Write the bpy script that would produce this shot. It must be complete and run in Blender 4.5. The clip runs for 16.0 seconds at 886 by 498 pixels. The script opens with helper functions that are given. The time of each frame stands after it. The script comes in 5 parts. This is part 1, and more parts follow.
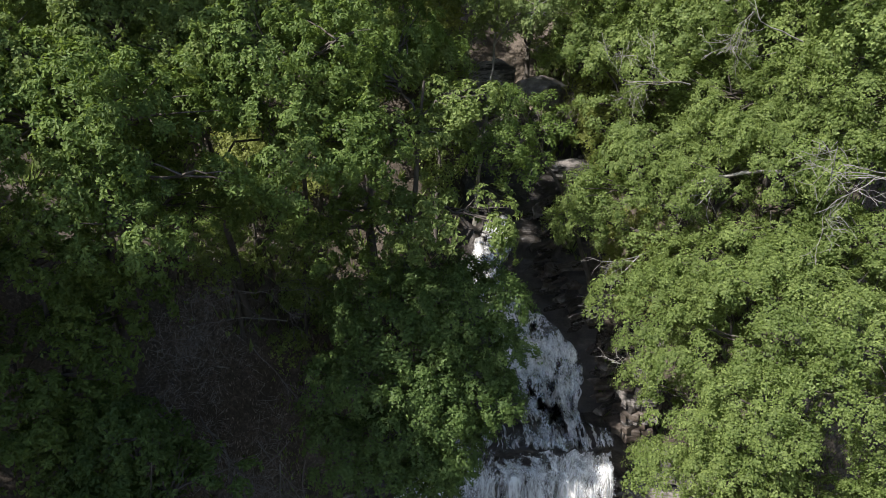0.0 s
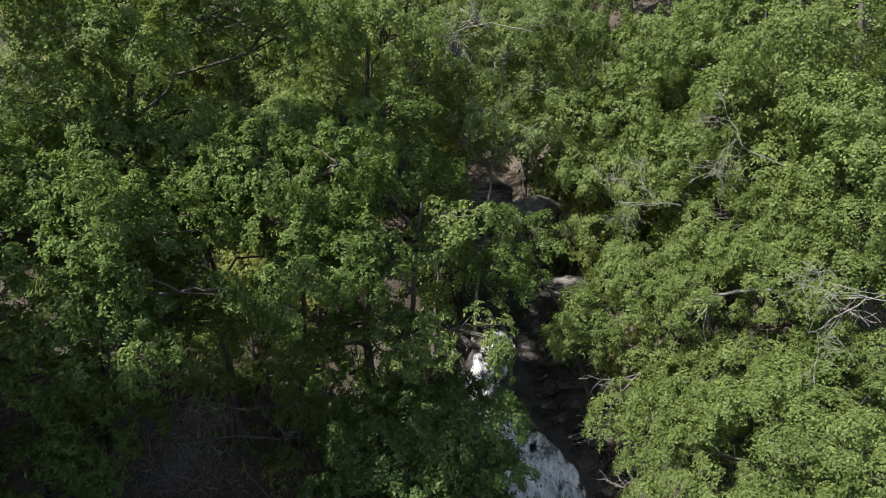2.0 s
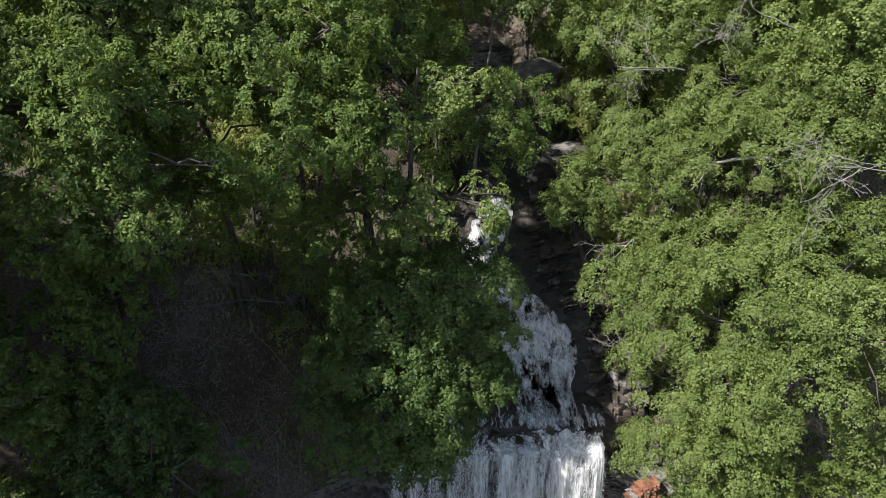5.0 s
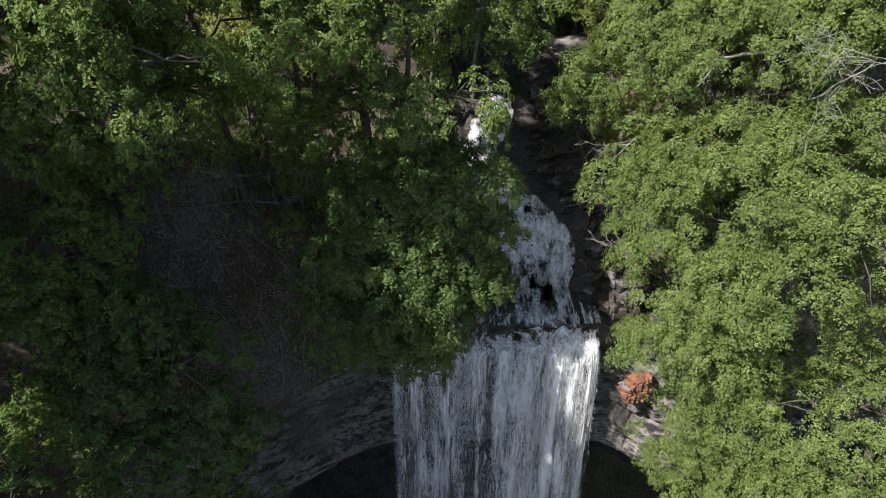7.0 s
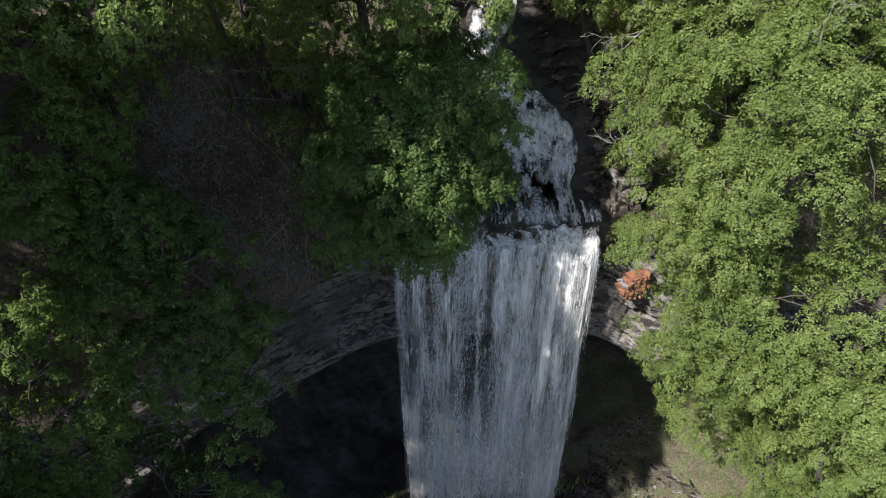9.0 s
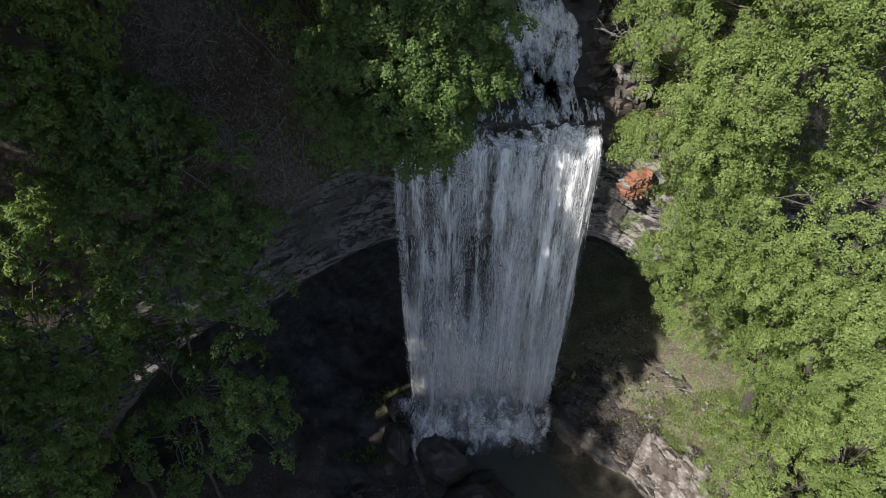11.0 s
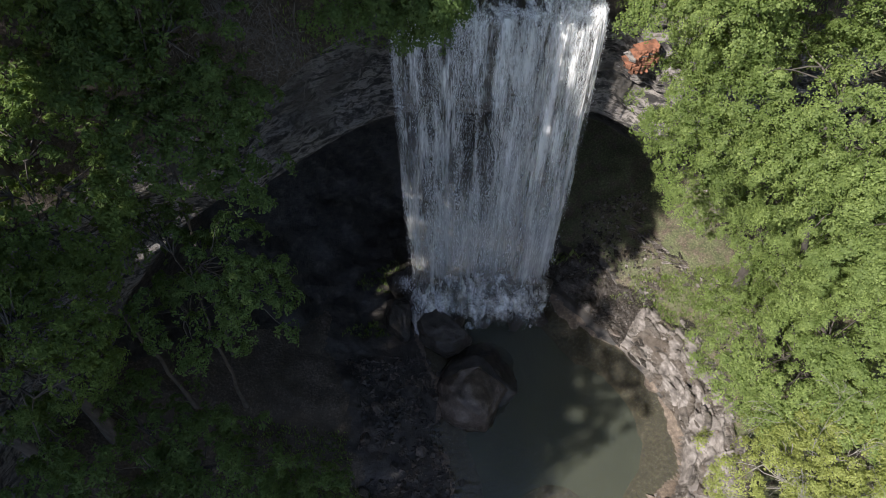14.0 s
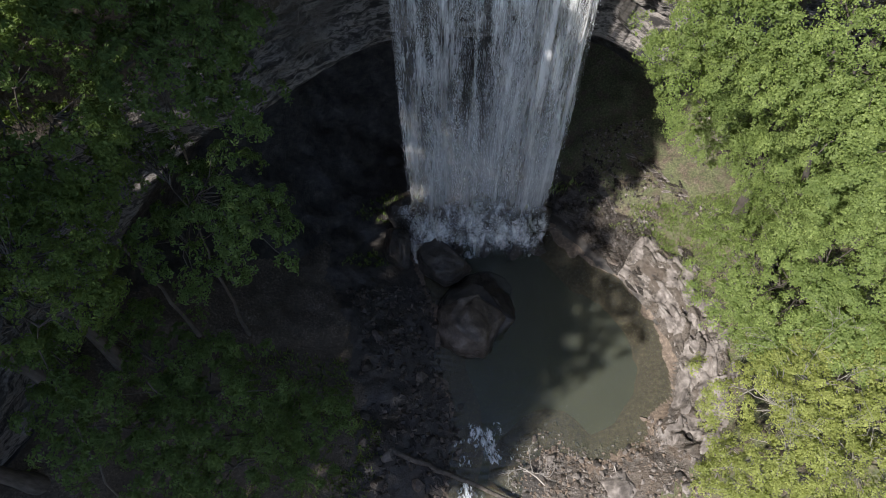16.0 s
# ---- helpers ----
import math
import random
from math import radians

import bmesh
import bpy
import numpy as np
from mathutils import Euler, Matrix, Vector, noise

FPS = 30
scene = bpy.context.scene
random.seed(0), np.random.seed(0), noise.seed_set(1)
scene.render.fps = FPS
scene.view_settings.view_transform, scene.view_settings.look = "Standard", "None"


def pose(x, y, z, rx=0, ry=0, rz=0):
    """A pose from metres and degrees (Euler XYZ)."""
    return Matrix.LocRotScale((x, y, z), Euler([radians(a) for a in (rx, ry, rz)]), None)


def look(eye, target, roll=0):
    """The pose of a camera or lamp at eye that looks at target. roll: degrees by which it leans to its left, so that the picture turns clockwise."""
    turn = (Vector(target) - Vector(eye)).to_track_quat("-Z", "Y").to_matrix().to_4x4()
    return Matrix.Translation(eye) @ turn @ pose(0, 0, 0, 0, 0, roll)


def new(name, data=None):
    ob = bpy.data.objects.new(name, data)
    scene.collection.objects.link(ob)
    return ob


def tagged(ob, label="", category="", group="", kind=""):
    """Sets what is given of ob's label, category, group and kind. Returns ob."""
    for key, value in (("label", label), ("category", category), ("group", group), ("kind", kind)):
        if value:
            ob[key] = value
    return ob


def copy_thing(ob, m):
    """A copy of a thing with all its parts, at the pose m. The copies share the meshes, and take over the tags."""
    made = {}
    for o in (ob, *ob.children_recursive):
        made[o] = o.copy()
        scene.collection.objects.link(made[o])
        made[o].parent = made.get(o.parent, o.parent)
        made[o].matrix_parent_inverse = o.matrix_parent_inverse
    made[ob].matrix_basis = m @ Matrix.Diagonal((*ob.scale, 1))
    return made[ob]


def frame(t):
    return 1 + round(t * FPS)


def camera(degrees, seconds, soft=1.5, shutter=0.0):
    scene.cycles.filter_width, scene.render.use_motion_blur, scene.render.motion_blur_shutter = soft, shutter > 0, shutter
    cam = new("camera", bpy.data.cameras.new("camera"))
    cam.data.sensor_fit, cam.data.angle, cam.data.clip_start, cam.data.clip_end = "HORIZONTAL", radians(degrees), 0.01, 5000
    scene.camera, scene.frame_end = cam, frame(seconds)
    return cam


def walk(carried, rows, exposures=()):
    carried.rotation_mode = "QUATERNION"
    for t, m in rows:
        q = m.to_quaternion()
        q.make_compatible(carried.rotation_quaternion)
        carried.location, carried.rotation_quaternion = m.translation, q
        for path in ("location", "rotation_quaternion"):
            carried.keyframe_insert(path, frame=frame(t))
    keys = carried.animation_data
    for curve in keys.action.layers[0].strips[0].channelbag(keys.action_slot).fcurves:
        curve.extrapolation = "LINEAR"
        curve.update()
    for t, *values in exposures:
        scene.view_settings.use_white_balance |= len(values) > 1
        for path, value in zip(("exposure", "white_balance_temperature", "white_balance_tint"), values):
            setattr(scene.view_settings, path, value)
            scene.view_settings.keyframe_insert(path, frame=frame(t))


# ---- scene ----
cam = camera(66.0, 16.0, soft=0.45)
walk(cam, [
    (0.0, pose(0.000, 0.000, 31.500, 70.00, -0.00, 0.00)),
    (0.5, pose(0.054, -0.027, 31.506, 76.25, -0.10, 0.13)),
    (1.0, pose(0.115, -0.073, 31.530, 79.89, -0.20, 0.28)),
    (1.5, pose(0.139, -0.102, 31.576, 80.88, -0.23, 0.33)),
    (2.0, pose(0.159, -0.121, 31.624, 79.49, -0.24, 0.34)),
    (2.5, pose(0.160, -0.136, 31.675, 77.69, -0.23, 0.30)),
    (3.0, pose(0.196, -0.156, 31.727, 75.85, -0.20, 0.39)),
    (3.5, pose(0.221, -0.159, 31.782, 74.00, -0.19, 0.45)),
    (4.0, pose(0.257, -0.171, 31.828, 72.00, -0.17, 0.50)),
    (6.5, pose(0.306, -0.127, 31.806, 61.68, 0.01, 0.41)),
    (7.0, pose(0.314, -0.087, 31.786, 59.57, 0.03, 0.41)),
    (7.5, pose(0.317, -0.088, 31.753, 57.49, 0.10, 0.37)),
    (8.0, pose(0.289, -0.091, 31.739, 55.41, 0.16, 0.32)),
    (8.5, pose(0.278, -0.083, 31.728, 53.31, 0.18, 0.30)),
    (9.0, pose(0.273, -0.075, 31.714, 51.21, 0.18, 0.29)),
    (9.5, pose(0.280, -0.046, 31.686, 49.09, 0.21, 0.25)),
    (10.0, pose(0.290, -0.034, 31.651, 46.96, 0.24, 0.24)),
    (12.5, pose(0.248, 0.051, 31.457, 37.92, 0.34, 0.05)),
    (13.0, pose(0.272, 0.039, 31.453, 36.29, 0.38, 0.04)),
    (13.5, pose(0.272, 0.049, 31.430, 34.61, 0.39, 0.02)),
    (14.0, pose(0.310, 0.029, 31.429, 33.01, 0.45, -0.00)),
    (14.5, pose(0.322, 0.013, 31.409, 31.50, 0.48, -0.07)),
    (15.0, pose(0.320, 0.010, 31.396, 30.01, 0.47, -0.13)),
    (15.5, pose(0.327, 0.019, 31.394, 28.52, 0.49, -0.15)),
    (16.0, pose(0.327, 0.029, 31.385, 27.13, 0.49, -0.17)),
], exposures=[(0.0, 1.01, 6420, 15), (16.0, 1.01, 6420, 15)])

# ---- light ----
SUN_AZ, SUN_EL = radians(-128), radians(47.5)      # azimuth from +y towards +x, elevation
world = bpy.data.worlds.new("sky")
scene.world = world
world.use_nodes = True
wn = world.node_tree
sky = wn.nodes.new("ShaderNodeTexSky")
sky.sky_type, sky.sun_disc = "NISHITA", False
sky.sun_elevation, sky.sun_rotation = SUN_EL, SUN_AZ
wn.links.new(sky.outputs[0], wn.nodes["Background"].inputs[0])
wn.nodes["Background"].inputs[1].default_value = 0.108
sun = new("sun", bpy.data.lights.new("sun", "SUN"))
sun.data.energy, sun.data.angle, sun.data.color = 5.0, radians(0.6), (1.0, 0.96, 0.88)
sun_dir = Vector((math.sin(SUN_AZ) * math.cos(SUN_EL), math.cos(SUN_AZ) * math.cos(SUN_EL), math.sin(SUN_EL)))
sun.matrix_world = look(sun_dir * 100, (0, 0, 0))


# ---- noise and mesh helpers ----
def hash3(i, j, k):
    n = (i.astype(np.int64) * 73856093) ^ (j.astype(np.int64) * 19349663) ^ (k.astype(np.int64) * 83492791)
    n = (n ^ (n >> 13)) * 1274126177
    return ((n ^ (n >> 16)) & 0xFFFF) / 65535.0


def vnoise(p):
    """Smooth value noise, -1 to 1, of an (n, 3) array."""
    f = np.floor(p)
    u = p - f
    u = u * u * (3 - 2 * u)
    i, j, k = f[..., 0], f[..., 1], f[..., 2]
    out = 0
    for a in (0, 1):
        for b in (0, 1):
            for c in (0, 1):
                w = (u[..., 0] if a else 1 - u[..., 0]) * (u[..., 1] if b else 1 - u[..., 1]) * (u[..., 2] if c else 1 - u[..., 2])
                out = out + w * hash3(i + a, j + b, k + c)
    return out * 2 - 1


def fbm(p, octaves=4):
    out, amp = 0, 1.0
    for o in range(octaves):
        out = out + amp * vnoise(p * 2.03 ** o + 17.3 * o)
        amp *= 0.5
    return out / 1.9


def xyz(x, y, z=0.0):
    x, y, z = np.broadcast_arrays(np.asarray(x, float), np.asarray(y, float), np.asarray(z, float))
    return np.stack([x, y, z], -1)


def smooth(a, b, x):
    u = np.clip((x - a) / (b - a), 0, 1)
    return u * u * (3 - 2 * u)


def array_mesh(name, verts, faces, mats, shade=True, index=None):
    """A mesh from numpy arrays; faces is (n, 3) or (n, 4)."""
    me = bpy.data.meshes.new(name)
    n, k = faces.shape
    me.vertices.add(len(verts))
    me.vertices.foreach_set("co", np.ascontiguousarray(verts, np.float32).ravel())
    me.loops.add(n * k)
    me.loops.foreach_set("vertex_index", np.ascontiguousarray(faces, np.int32).ravel())
    me.polygons.add(n)
    me.polygons.foreach_set("loop_start", np.arange(0, n * k, k, dtype=np.int32))
    me.polygons.foreach_set("loop_total", np.full(n, k, np.int32))
    if index is not None:
        me.polygons.foreach_set("material_index", np.ascontiguousarray(index, np.int32))
    me.polygons.foreach_set("use_smooth", np.full(n, shade))
    for m in mats:
        me.materials.append(m)
    me.update()
    me.validate()
    return me


def child(name, me, parent, label=""):
    ob = new(name, me)
    ob.parent = parent
    return tagged(ob, label)


def grid_faces(rows, cols, wrap=False):
    i = np.arange(rows - 1)[:, None]
    j = np.arange(cols if wrap else cols - 1)[None, :]
    a = i * cols + j
    b = i * cols + (j + 1) % cols
    return np.stack([a, b, b + cols, a + cols], -1).reshape(-1, 4)


def join(pieces):
    vs, fs, o = [], [], 0
    for v, f in pieces:
        vs.append(v)
        fs.append(f + o)
        o += len(v)
    return np.concatenate(vs), np.concatenate(fs)


# ---- materials ----
class Mat:
    def __init__(self, name):
        self.m = bpy.data.materials.new(name)
        self.m.use_nodes = True
        self.t = self.m.node_tree
        self.p = self.t.nodes["Principled BSDF"]
        self.out = self.t.nodes["Material Output"]

    def node(self, kind, **inputs):
        n = self.t.nodes.new(kind)
        for key, value in inputs.items():
            self.put(n.inputs[key], value)
        return n

    def put(self, socket, value):
        if isinstance(value, bpy.types.NodeSocket):
            self.t.links.new(value, socket)
        else:
            socket.default_value = value

    def noise(self, scale, detail=5.0, stretch=None, rough=0.55, turn=None):
        co = self.t.nodes.new("ShaderNodeTexCoord").outputs["Object"]
        if stretch:
            mp = self.node("ShaderNodeMapping", Vector=co)
            mp.inputs["Scale"].default_value = stretch
            if turn:
                mp.inputs["Rotation"].default_value = turn
            co = mp.outputs[0]
        return self.node("ShaderNodeTexNoise", Vector=co, Scale=scale, Detail=detail, Roughness=rough).outputs["Fac"]

    def ramp(self, fac, *stops):
        r = self.node("ShaderNodeValToRGB", Fac=fac)
        e = r.color_ramp.elements
        while len(e) < len(stops):
            e.new(0.5)
        for el, (pos, col) in zip(e, stops):
            el.position = pos
            el.color = (*col, 1) if len(col) == 3 else col
        return r.outputs[0]

    def mix(self, fac, a, b, kind="MIX"):
        n = self.t.nodes.new("ShaderNodeMix")
        n.data_type, n.blend_type = "RGBA", kind
        self.put(n.inputs["Factor"], fac)
        for key, value in (("A", a), ("B", b)):
            s = [q for q in n.inputs if q.name == key and q.type == "RGBA"][0]
            self.put(s, (*value, 1) if isinstance(value, tuple) and len(value) == 3 else value)
        return [q for q in n.outputs if q.type == "RGBA"][0]

    def math(self, op, a, b=0.0):
        n = self.t.nodes.new("ShaderNodeMath")
        n.operation = op
        self.put(n.inputs[0], a)
        self.put(n.inputs[1], b)
        return n.outputs[0]

    def finish(self, colour, rough=0.8, bump=None, depth=0.05, strength=0.6):
        self.put(self.p.inputs["Base Color"], colour)
        self.put(self.p.inputs["Roughness"], rough)
        if bump is not None:
            n = self.node("ShaderNodeBump", Height=bump, Distance=depth, Strength=strength)
            self.t.links.new(n.outputs[0], self.p.inputs["Normal"])
        return self.m


def leaf_material(name, dark, light, through_colour, gloss=0.55):
    m = Mat(name)
    dark, light, through_colour = (tuple(k * c for k, c in zip((0.81, 0.85, 0.74), q)) for q in (dark, light, through_colour))
    rnd = m.t.nodes.new("ShaderNodeNewGeometry").outputs["Random Per Island"]
    col = m.ramp(rnd, (0.0, tuple(0.6 * a + 0.2 * b for a, b in zip(dark, light))), (0.7, tuple(0.15 * a + 0.85 * b for a, b in zip(dark, light))), (1.0, tuple(1.42 * c for c in light)))
    big = m.math("MULTIPLY", m.math("ADD", m.ramp(m.noise(0.5, 2), (0.35, (0, 0, 0)), (0.65, (1, 1, 1))), m.ramp(m.noise(1.9, 2), (0.35, (0, 0, 0)), (0.65, (1, 1, 1)))), 0.32)
    col = m.mix(big, col, tuple(0.85 * c for c in dark))
    m.finish(col, gloss)
    m.p.inputs["Specular IOR Level"].default_value = 0.22
    tr = m.node("ShaderNodeBsdfTranslucent", Color=(*through_colour, 1))
    mx = m.node("ShaderNodeMixShader", Fac=0.45)
    m.t.links.new(m.p.outputs[0], mx.inputs[1])
    m.t.links.new(tr.outputs[0], mx.inputs[2])
    m.t.links.new(mx.outputs[0], m.out.inputs[0])
    return m.m


LEAF_BROAD = leaf_material("broad_leaf", (0.068, 0.116, 0.032), (0.212, 0.284, 0.088), (0.23, 0.31, 0.06))
LEAF_FRESH = leaf_material("fresh_leaf", (0.092, 0.138, 0.042), (0.262, 0.318, 0.114), (0.28, 0.36, 0.085))
LEAF_YELLOW = leaf_material("yellow_green_leaf", (0.170, 0.200, 0.055), (0.375, 0.395, 0.145), (0.38, 0.41, 0.10))
# leaf colour darkened to stand in for shade on lip and gorge crowns
LEAF_SHADED = leaf_material("shaded_leaf", (0.052, 0.096, 0.032), (0.165, 0.232, 0.078), (0.17, 0.25, 0.055))
LEAF_GREY = leaf_material("grey_green_leaf", (0.110, 0.155, 0.055), (0.260, 0.310, 0.135), (0.26, 0.33, 0.10))


def bark_material(name, a, b):
    m = Mat(name)
    n = m.noise(6, 6, (1, 1, 0.25))
    return m.finish(m.ramp(n, (0.3, a), (0.7, b)), 0.9, n, 0.03, 0.8)


BARK = bark_material("grey_brown_bark", (0.035, 0.029, 0.023), (0.105, 0.093, 0.078))
PALEBARK = bark_material("pale_grey_bark", (0.10, 0.095, 0.08), (0.27, 0.255, 0.22))
GREYWOOD = bark_material("dry_grey_wood", (0.07, 0.062, 0.053), (0.17, 0.155, 0.135))
BARE = bark_material("bleached_dead_wood", (0.13, 0.12, 0.11), (0.28, 0.265, 0.24))

m = Mat("dry_brown_leaf")
DRY = m.finish(m.ramp(m.t.nodes.new("ShaderNodeNewGeometry").outputs["Random Per Island"], (0.0, (0.045, 0.036, 0.026)), (0.7, (0.13, 0.105, 0.08)), (1.0, (0.25, 0.215, 0.175))), 0.8)

m = Mat("strata_rock")
layers = m.noise(1.0, 9, (0.6, 0.6, 7.0), 0.72)
chips = m.noise(4.0, 6, (1, 1, 2.2), 0.7)
layers = m.math("ADD", m.math("MULTIPLY", layers, 0.62), m.math("MULTIPLY", chips, 0.38))
blot = m.noise(0.7, 5)
col = m.ramp(layers, (0.43, (0.016, 0.015, 0.014)), (0.485, (0.085, 0.078, 0.070)), (0.53, (0.25, 0.23, 0.21)), (0.60, (0.10, 0.088, 0.076)))
col = m.mix(m.ramp(blot, (0.48, (0, 0, 0)), (0.66, (0.8, 0.8, 0.8))), col, (0.060, 0.055, 0.046))
ROCK = m.finish(col, 0.75, layers, 0.3, 1.0)

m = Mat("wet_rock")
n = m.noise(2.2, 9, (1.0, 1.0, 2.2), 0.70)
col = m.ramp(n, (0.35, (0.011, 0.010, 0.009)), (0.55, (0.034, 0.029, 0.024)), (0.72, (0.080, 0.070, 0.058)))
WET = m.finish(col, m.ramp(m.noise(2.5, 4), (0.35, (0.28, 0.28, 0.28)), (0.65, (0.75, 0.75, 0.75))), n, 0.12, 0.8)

m = Mat("glossy_wet_slab")
n = m.noise(8.0, 8, (0.7, 1.8, 1.8), 0.70)
col = m.ramp(n, (0.35, (0.010, 0.009, 0.008)), (0.55, (0.042, 0.036, 0.030)), (0.72, (0.12, 0.105, 0.088)))
GLOSSY = m.finish(col, m.ramp(m.noise(3.5, 4), (0.4, (0.07, 0.07, 0.07)), (0.65, (0.32, 0.32, 0.32))), n, 0.08, 1.0)

m = Mat("damp_boulder_rock")
n = m.noise(1.5, 9, None, 0.68)
col = m.ramp(n, (0.34, (0.022, 0.017, 0.013)), (0.52, (0.075, 0.060, 0.048)), (0.70, (0.17, 0.145, 0.122)))
DAMP = m.finish(col, m.ramp(m.noise(1.1, 4), (0.35, (0.3, 0.3, 0.3)), (0.6, (0.75, 0.75, 0.75))), n, 0.12, 0.9)

m = Mat("pale_rock")
n = m.noise(2.2, 8, (1, 1, 1.6), 0.62)
col = m.ramp(n, (0.30, (0.042, 0.036, 0.031)), (0.5, (0.130, 0.115, 0.102)), (0.72, (0.265, 0.242, 0.222)))
PALE = m.finish(col, 0.8, n, 0.08, 0.8)

m = Mat("layered_shore_rock")
n = m.noise(1.5, 9, (1.3, 3.2, 3.0), 0.72, (0, 0, radians(35)))
blot = m.noise(0.9, 5)
col = m.ramp(n, (0.32, (0.022, 0.018, 0.015)), (0.47, (0.065, 0.056, 0.046)), (0.60, (0.14, 0.123, 0.105)), (0.74, (0.27, 0.245, 0.215)))
col = m.mix(m.ramp(blot, (0.45, (0, 0, 0)), (0.62, (1, 1, 1))), col, (0.075, 0.060, 0.046))
SHORE = m.finish(col, m.ramp(m.noise(2.0, 5), (0.4, (0.25, 0.25, 0.25)), (0.6, (0.8, 0.8, 0.8))), n, 0.15, 1.0)

m = Mat("orange_stained_rock")
n = m.noise(2.5, 7, (1, 1, 2.5), 0.65)
ORANGE = m.finish(m.ramp(n, (0.36, (0.035, 0.026, 0.020)), (0.48, (0.13, 0.055, 0.030)), (0.60, (0.27, 0.115, 0.065)), (0.72, (0.10, 0.065, 0.050))), 0.85, n, 0.1, 0.8)

m = Mat("leaf_litter_soil")
fine = m.noise(9, 8, None, 0.7)
broad = m.noise(0.6, 5)
col = m.ramp(fine, (0.30, (0.030, 0.025, 0.019)), (0.52, (0.082, 0.066, 0.050)), (0.70, (0.19, 0.160, 0.125)))
col = m.mix(m.ramp(broad, (0.45, (0, 0, 0)), (0.66, (1, 1, 1))), col, (0.045, 0.036, 0.024))
LITTER = m.finish(col, 0.95, fine, 0.08, 0.9)

m = Mat("grassy_gravel_bank")
fine = m.noise(11, 8, None, 0.7)
broad = m.noise(1.5, 8, None, 0.68)
dirt = m.ramp(fine, (0.30, (0.032, 0.023, 0.017)), (0.52, (0.088, 0.065, 0.050)), (0.72, (0.19, 0.155, 0.125)))
grass = m.ramp(fine, (0.34, (0.026, 0.038, 0.014)), (0.52, (0.078, 0.096, 0.038)), (0.70, (0.16, 0.175, 0.085)))
BANK = m.finish(m.mix(m.ramp(broad, (0.37, (0, 0, 0)), (0.55, (0.8, 0.8, 0.8))), dirt, grass), 0.95, fine, 0.08, 0.9)

m = Mat("pool_bed_gravel")
fine = m.noise(6, 8, None, 0.7)
BED = m.finish(m.ramp(fine, (0.3, (0.045, 0.034, 0.025)), (0.55, (0.125, 0.095, 0.070)), (0.72, (0.24, 0.20, 0.155))), 0.7, fine, 0.06, 0.9)


# ---- the lie of the land: a plunge pool in a horseshoe of undercut cliff ----
CX, CY = 4.0, 11.5
POOL = np.array([(5.6, 17.6), (7.6, 15.1), (9.1, 14.2), (10.2, 12.3), (11.0, 10.0), (10.4, 7.9), (8.9, 6.0), (6.6, 5.0), (5.0, 6.4),
                 (3.6, 5.4), (3.0, 2.0), (1.8, -6.0), (-1.2, -6.0), (-0.4, 2.5), (0.6, 6.4), (0.4, 7.9), (-0.3, 9.8), (-0.2, 12.0), (-1.8, 16.2), (0.0, 18.6), (4.0, 19.0)])


def pool_distance(x, y):
    """Signed distance to the pool's edge, negative over water."""
    p = np.stack([x, y], -1)
    best, inside = np.full(x.shape, 1e9), np.zeros(x.shape, bool)
    for a, b in zip(POOL, np.roll(POOL, -1, 0)):
        e = b - a
        w = p - a
        u = np.clip((w @ e) / (e @ e), 0, 1)
        best = np.minimum(best, np.hypot(*(np.moveaxis(w - u[..., None] * e, -1, 0))))
        cross = (a[1] <= y) != (b[1] <= y)
        at = a[0] + (y - a[1]) / (e[1] if e[1] else 1e-9) * e[0]
        inside ^= cross & (x < at)
    return np.where(inside, -best, best)


def table(theta, *pairs):
    d, v = zip(*pairs)
    return np.interp(np.degrees(theta) % 360, d, v, period=360)


def rim_radius(th):
    return table(th, (0, 17), (12, 15.5), (25, 12.5), (40, 8.6), (51.6, 6.8), (74.5, 7.5), (90, 7.1), (110, 7.6), (130, 9.2), (149.6, 10.1),
                 (161, 10.9), (170, 13.6), (182, 16), (200, 19), (225, 28), (250, 42), (270, 50), (300, 40), (330, 25), (347, 19))


def undercut(th):
    return table(th, (10, 0.6), (30, 3.5), (50, 7), (90, 9), (140, 9), (158, 6.5), (170, 3.5), (180, 1.5), (190, 0.3), (350, 0.3))


def rim_bottom(th):
    return table(th, (0, 9), (25, 11.5), (45, 12.3), (165, 12.3), (180, 9.5), (200, 8), (225, 3), (270, -0.6), (315, 2), (340, 6))


def rim_top(th):
    return table(th, (0, 14), (25, 16), (45, 16.6), (62, 17.2), (75, 18.4), (112, 18.4), (126, 16.3), (150, 15), (170, 15), (190, 14), (225, 8), (270, 0), (315, 6), (340, 11))


